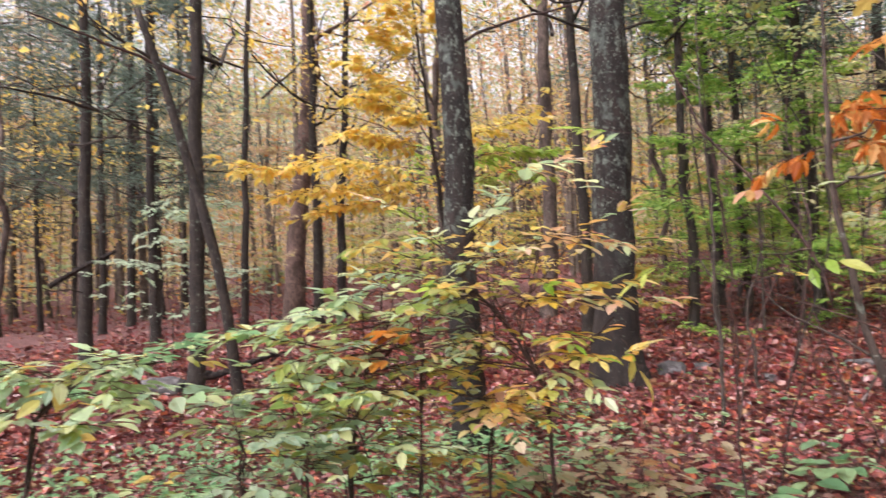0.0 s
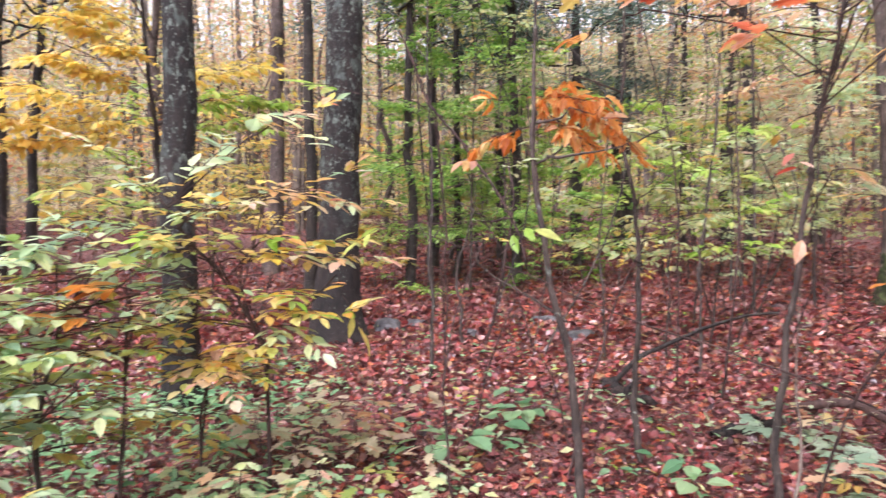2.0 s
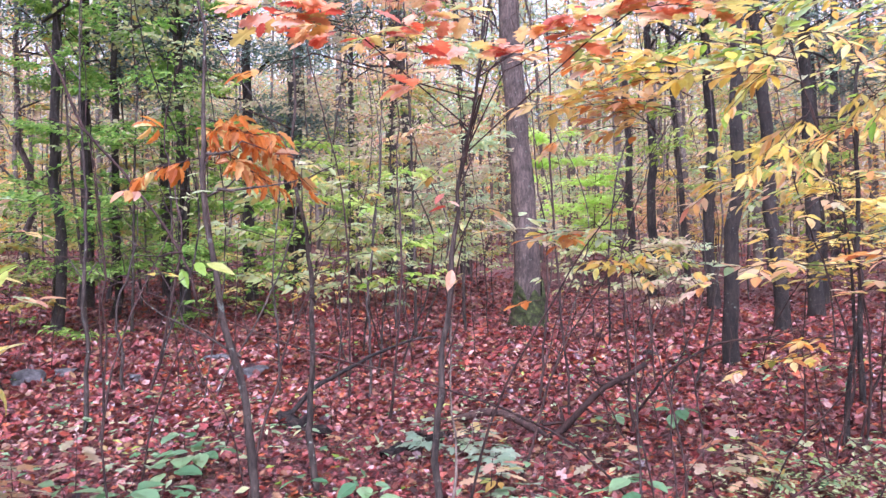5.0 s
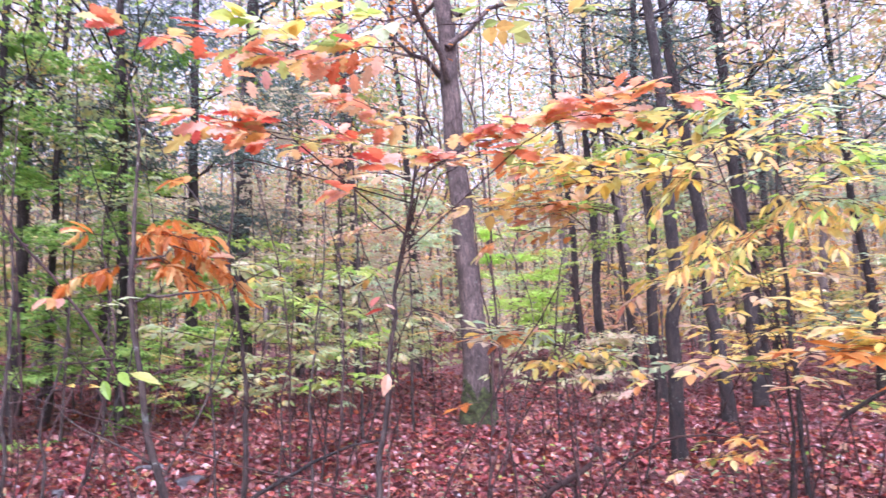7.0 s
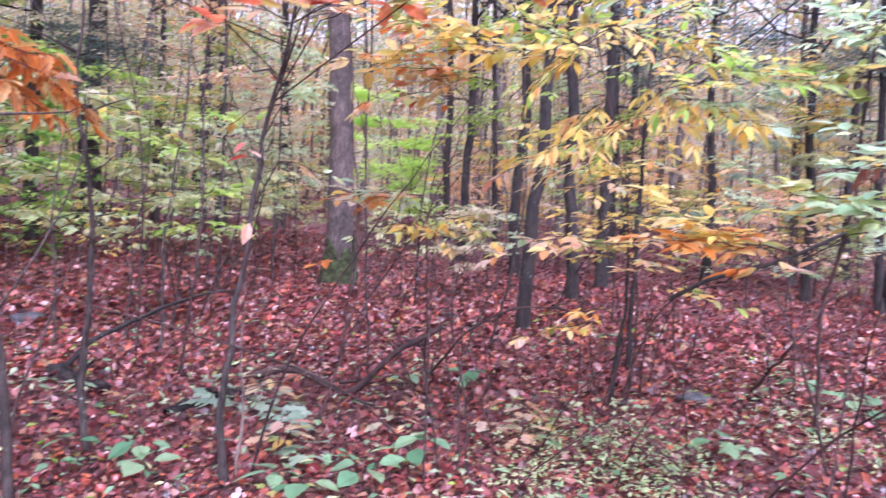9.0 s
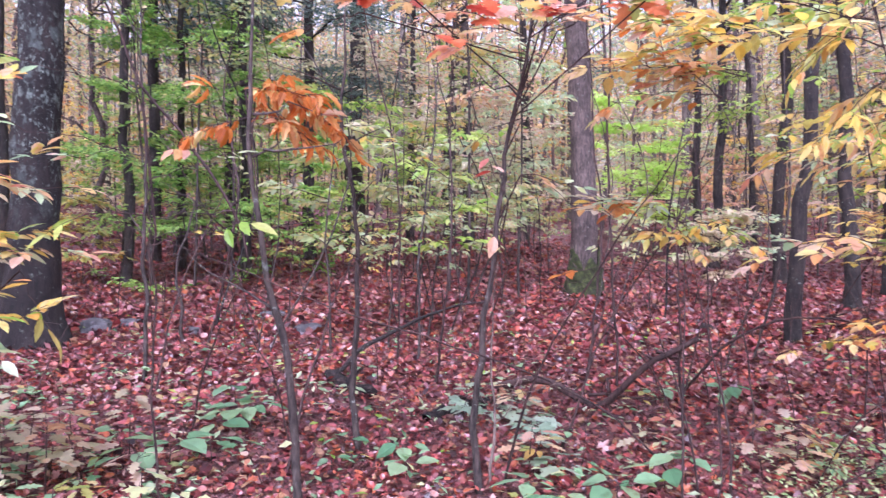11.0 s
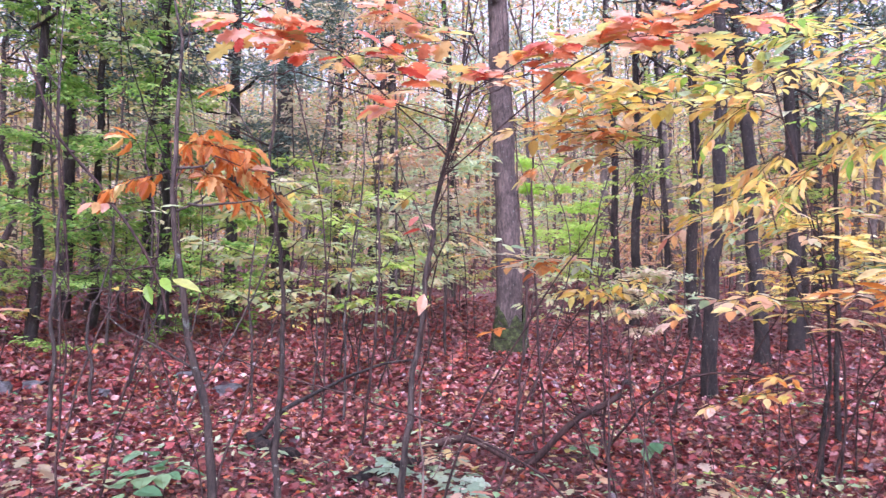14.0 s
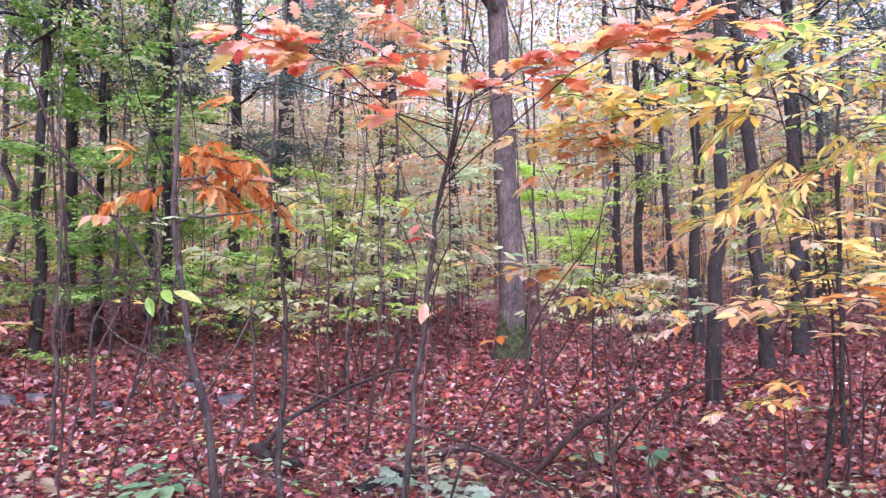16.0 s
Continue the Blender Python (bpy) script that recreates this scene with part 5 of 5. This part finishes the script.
stick([(-7.63, 4.92, 4.15), (-8.10, 4.12, 4.49), (-8.47, 3.31, 4.79)], 0.025, 0.008, TWIG, "thin bare limb reaching across the wood", shoots=8)
stick([(-4.64, 6.06, 4.01), (-4.23, 6.34, 4.23), (-3.43, 6.79, 4.42)], 0.022, 0.010, TWIG, "bare limb crossing between two trunks", shoots=3)
stick([(-1.68, 4.68, 2.92), (-1.50, 4.74, 2.43), (-1.25, 4.82, 2.14), (-0.92, 4.89, 1.61), (-0.83, 4.91, 1.25)], 0.008, 0.010, TWIG, "pale thin dead shoot bending over", "bare_shoot", "shoot", shoots=6)


def bare_shoot(x, y, h, bend=0.34):
    z = ground_z(x, y)
    b = rng.normal(0, bend, 2) * h
    pts = [(x, y, z - 0.04), (x + b[0] * 0.3, y + b[1] * 0.3, z + h * 0.45), (x + b[0], y + b[1], z + h)]
    stick(pts, 0.003 + 0.003 * h, 0.0014, TWIG, "thin leafless shoot standing in the leaf litter", "bare_shoot", "shoot", 0.14, 0.05, int(rng.uniform(2, 5)), "bare shoots")


for k in range(75):
    (x, y), = polar(1, 3.4, 10, -45, 66)
    bare_shoot(x, y, rng.uniform(0.4, 2.2))


for k in range(30):
    (x, y), = polar(1, 3.2, 7.5, 24, 64)
    bare_shoot(x, y, rng.uniform(0.5, 1.6), 0.55)


for k in range(44):
    (x, y), = polar(1, 7.5, 13.5, -16, 58)
    bare_shoot(x, y, rng.uniform(0.3, 1.1), 0.45)


def moss_foot(x, y, dia):
    """Moss cushion round the foot of a trunk."""
    z = ground_z(x, y)
    rows, ring = 18, 40
    a = np.linspace(0, 2 * math.pi, ring, endpoint=False)
    top = 0.58 + 0.12 * np.sin(a * 2 + 0.7) + 0.10 * np.sin(a * 5 + 2) + rng.normal(0, 0.05, ring)
    u = np.linspace(0, 1, rows)[:, None]
    h = -0.06 + u * (top + 0.06)
    r = dia / 2 * (1.20 + 0.42 * np.exp(-np.maximum(h, 0) / 0.16)) + rng.normal(0, 0.009, (rows, ring)) + 0.018 * np.sin(7 * a + 14 * h) * np.sin(11 * h)
    r = np.where(u > 0.97, dia / 2 * 0.98, r - 0.03 * u ** 3)
    v = np.stack([r * np.cos(a), r * np.sin(a), h], -1).reshape(-1, 3)
    i, j = np.meshgrid(np.arange(rows - 1), np.arange(ring), indexing="ij")
    p, q = (i * ring + j).ravel(), (i * ring + (j + 1) % ring).ravel()
    f = np.concatenate([np.stack([p, q, q + ring], 1), np.stack([p, q + ring, p + ring], 1)])
    ob = new("moss_cushion", mesh_of("moss_cushion", v, f, MOSSY, True))
    ob.location = (x, y, z)
    tagged(ob, "green moss wrapped round the foot of a tree", "moss")


moss_foot(3.17, 10.70, 0.43)


# ---------------------------------------------------------------- low plants
def herb(x, y, h, n, size, kind, hue, label, group="low plants"):
    z = float(ground_z(x, y))
    ob = thing("seedling", (x, y, z), label, "seedling", group)
    lean = rng.normal(0, 0.15, 2) * h
    top = np.array([lean[0], lean[1], h])
    line = np.array([[0, 0, -0.03], top * 0.5, top])
    pcs = [tube(line, [0.004, 0.003, 0.002], 5)]
    turn = rng.uniform(0, 6.28)
    leaves = []
    for i in range(n):
        a = turn + i * 2.4 + rng.normal(0, 0.2)
        u = rng.uniform(0.55, 1.0) if n > 4 else 1.0
        out = np.array([math.cos(a), math.sin(a), rng.uniform(-0.05, 0.3)])
        q = top * u + out * size * rng.uniform(0.25, 0.6)
        pcs.append(tube(np.array([top * u, q]), [0.0015, 0.001], 4))
        leaves.append((q, out * [1, 1, 0] + [0, 0, rng.normal(-0.12, 0.15)]))
    part("stem", mesh_of("stem", *join(pcs), TWIG, True), ob, kind="stuff")
    ax = np.array([v for _, v in leaves])
    rot = frames_of(ax, np.column_stack([rng.normal(0, 0.2, (n, 2)), np.ones(n)]))
    for (q, _), m in zip(leaves, rot):
        s = size * rng.uniform(0.7, 1.15)
        leaf = new("leaf", unit_leaf(kind, hue))
        leaf.parent = ob
        leaf.matrix_basis = Matrix.LocRotScale(Vector(q), Matrix(m.tolist()).to_quaternion(), (s, s, s))
    return ob


for x, y, h, n, size in ((-0.75, 4.50, 0.16, 4, 0.17), (-1.20, 3.80, 0.14, 4, 0.17), (-1.05, 3.86, 0.16, 4, 0.17), (-0.85, 3.96, 0.14, 4, 0.15),
                         (-0.14, 4.00, 0.12, 3, 0.13), (0.21, 3.62, 0.12, 4, 0.14), (-0.85, 4.49, 0.14, 4, 0.17), (-0.78, 4.57, 0.14, 4, 0.16),
                         (5.42, 3.76, 0.18, 5, 0.16), (5.28, 3.28, 0.22, 5, 0.16), (5.33, 4.17, 0.12, 4, 0.13), (3.38, 3.13, 0.14, 3, 0.14),
                         (0.79, 3.29, 0.12, 4, 0.15), (0.87, 3.15, 0.12, 4, 0.14), (1.20, 3.25, 0.16, 5, 0.16), (1.50, 3.44, 0.16, 4, 0.15), (1.66, 3.51, 0.2, 4, 0.15), (2.54, 4.80, 0.16, 4, 0.14),
                         (-0.92, 4.94, 0.16, 4, 0.15), (-0.88, 4.26, 0.14, 4, 0.16), (-0.08, 5.74, 0.10, 3, 0.10), (0.20, 3.89, 0.12, 4, 0.13), (4.69, 5.91, 0.14, 4, 0.13), (2.07, 5.00, 0.12, 4, 0.12)):
    herb(x, y, h, n, size, BROAD, "herb", "broad blue-green leaves of a low woodland plant", "broad-leaved plants")
for x, y in ((0.81, 4.59), (0.99, 3.98), (0.58, 4.42), (1.02, 3.64), (0.98, 4.39), (0.65, 4.77), (0.98, 4.71), (0.99, 4.02)):
    herb(x, y, rng.uniform(0.12, 0.24), 8, 0.125, MAPLE, "haze", "grey-green maple seedling in the leaf litter", "maple seedlings")
for x, y in ((2.20, 3.75), (2.35, 3.60), (1.66, 4.16), (-1.54, 3.58), (-1.41, 3.68), (-2.18, 4.08), (-1.66, 3.84), (-1.50, 3.91), (-1.91, 3.98), (-2.12, 3.68), (-1.81, 3.49), (-2.29, 3.83), (-1.78, 3.64), (-2.07, 3.63), (-1.60, 3.72)):
    herb(x, y, rng.uniform(0.14, 0.36), 6, 0.13, OAK, "blush", "pinkish oak seedling in the leaf litter", "oak seedlings")
for k in range(26):
    (x, y), = polar(1, 2.7, 4.2, -36, -16)
    herb(x, y, rng.uniform(0.2, 0.5), 8, rng.uniform(0.085, 0.12), (OAK, OAK, MAPLE)[k % 3], ("blush", "sage", "pink", "blush", "mixed")[k % 5], "knee-high oak seedling with pale pinkish green leaves", "oak seedlings")
for x, y in ((2.23, 3.50), (2.45, 3.80), (0.86, 3.70), (0.99, 4.68)):
    herb(x, y, 0.28, 7, 0.14, OAK, "pink", "tan and pink oak seedling in the leaf litter", "oak seedlings")
for k in range(85):
    (x, y), = polar(1, 2.3, 5.4, -76, -30)
    herb(x, y, rng.uniform(0.10, 0.42), int(rng.uniform(5, 9)), rng.uniform(0.08, 0.12), (OVATE, BROAD, MAPLE)[k % 3], ("herb", "herb", "sage", "herb", "mixed")[k % 5], "low green plant among fallen leaves")
for k in range(75):
    (x, y), = polar(1, 2.6, 6.0, -30, 62)
    herb(x, y, rng.uniform(0.05, 0.20), int(rng.uniform(3, 6)), rng.uniform(0.06, 0.11), (BROAD, OVATE, MAPLE)[k % 3], ("herb", "mixed", "herb", "pink", "sage")[k % 5], "small seedling among fallen leaves")


def carpet(n, spots, reach, size, material, label, lo=0.02, hi=0.12, kind=SMALL):
    """Small leaves of creeping plants, thick in some spots."""
    c = spots[rng.integers(0, len(spots), n)] + rng.normal(0, reach, (n, 2))
    p = np.column_stack([c, ground_z(c[:, 0], c[:, 1]) + rng.uniform(lo, hi, n)])
    axes = np.column_stack([rng.normal(0, 1, (n, 2)), rng.normal(0.1, 0.25, n)])
    ups = np.column_stack([rng.normal(0, 0.3, (n, 2)), np.ones(n)])
    tagged(new("ground_plants", mesh_of("ground_plants", *scatter(kind, p, axes, ups, size * rng.uniform(0.6, 1.3, n)), material)), label, "ground plants", kind="stuff")


carpet(5200, polar(220, 2.2, 6.5, -80, -26), 0.18, 0.075, MASS["herb"], "low green plants creeping over fallen leaves", 0.03, 0.22)
carpet(1300, polar(260, 2.6, 9.0, -25, 64), 0.12, 0.06, MASS["herb"], "sparse green seedlings among fallen leaves")
carpet(350, polar(200, 2.6, 9.0, -70, 64), 0.2, 0.07, MASS["lime"], "small yellow-green seedlings among fallen leaves")
carpet(2300, np.concatenate([polar(44, 3.4, 4.7, 32, 48), polar(16, 5.0, 7.2, 50, 60)]), 0.12, 0.036, FERN, "pale green feathery plants covering the ground", 0.03, 0.22)
carpet(550, polar(120, 2.6, 6.0, -20, 60), 0.10, 0.07, MASS["sage"], "grey-green seedlings among fallen leaves", 0.03, 0.16)
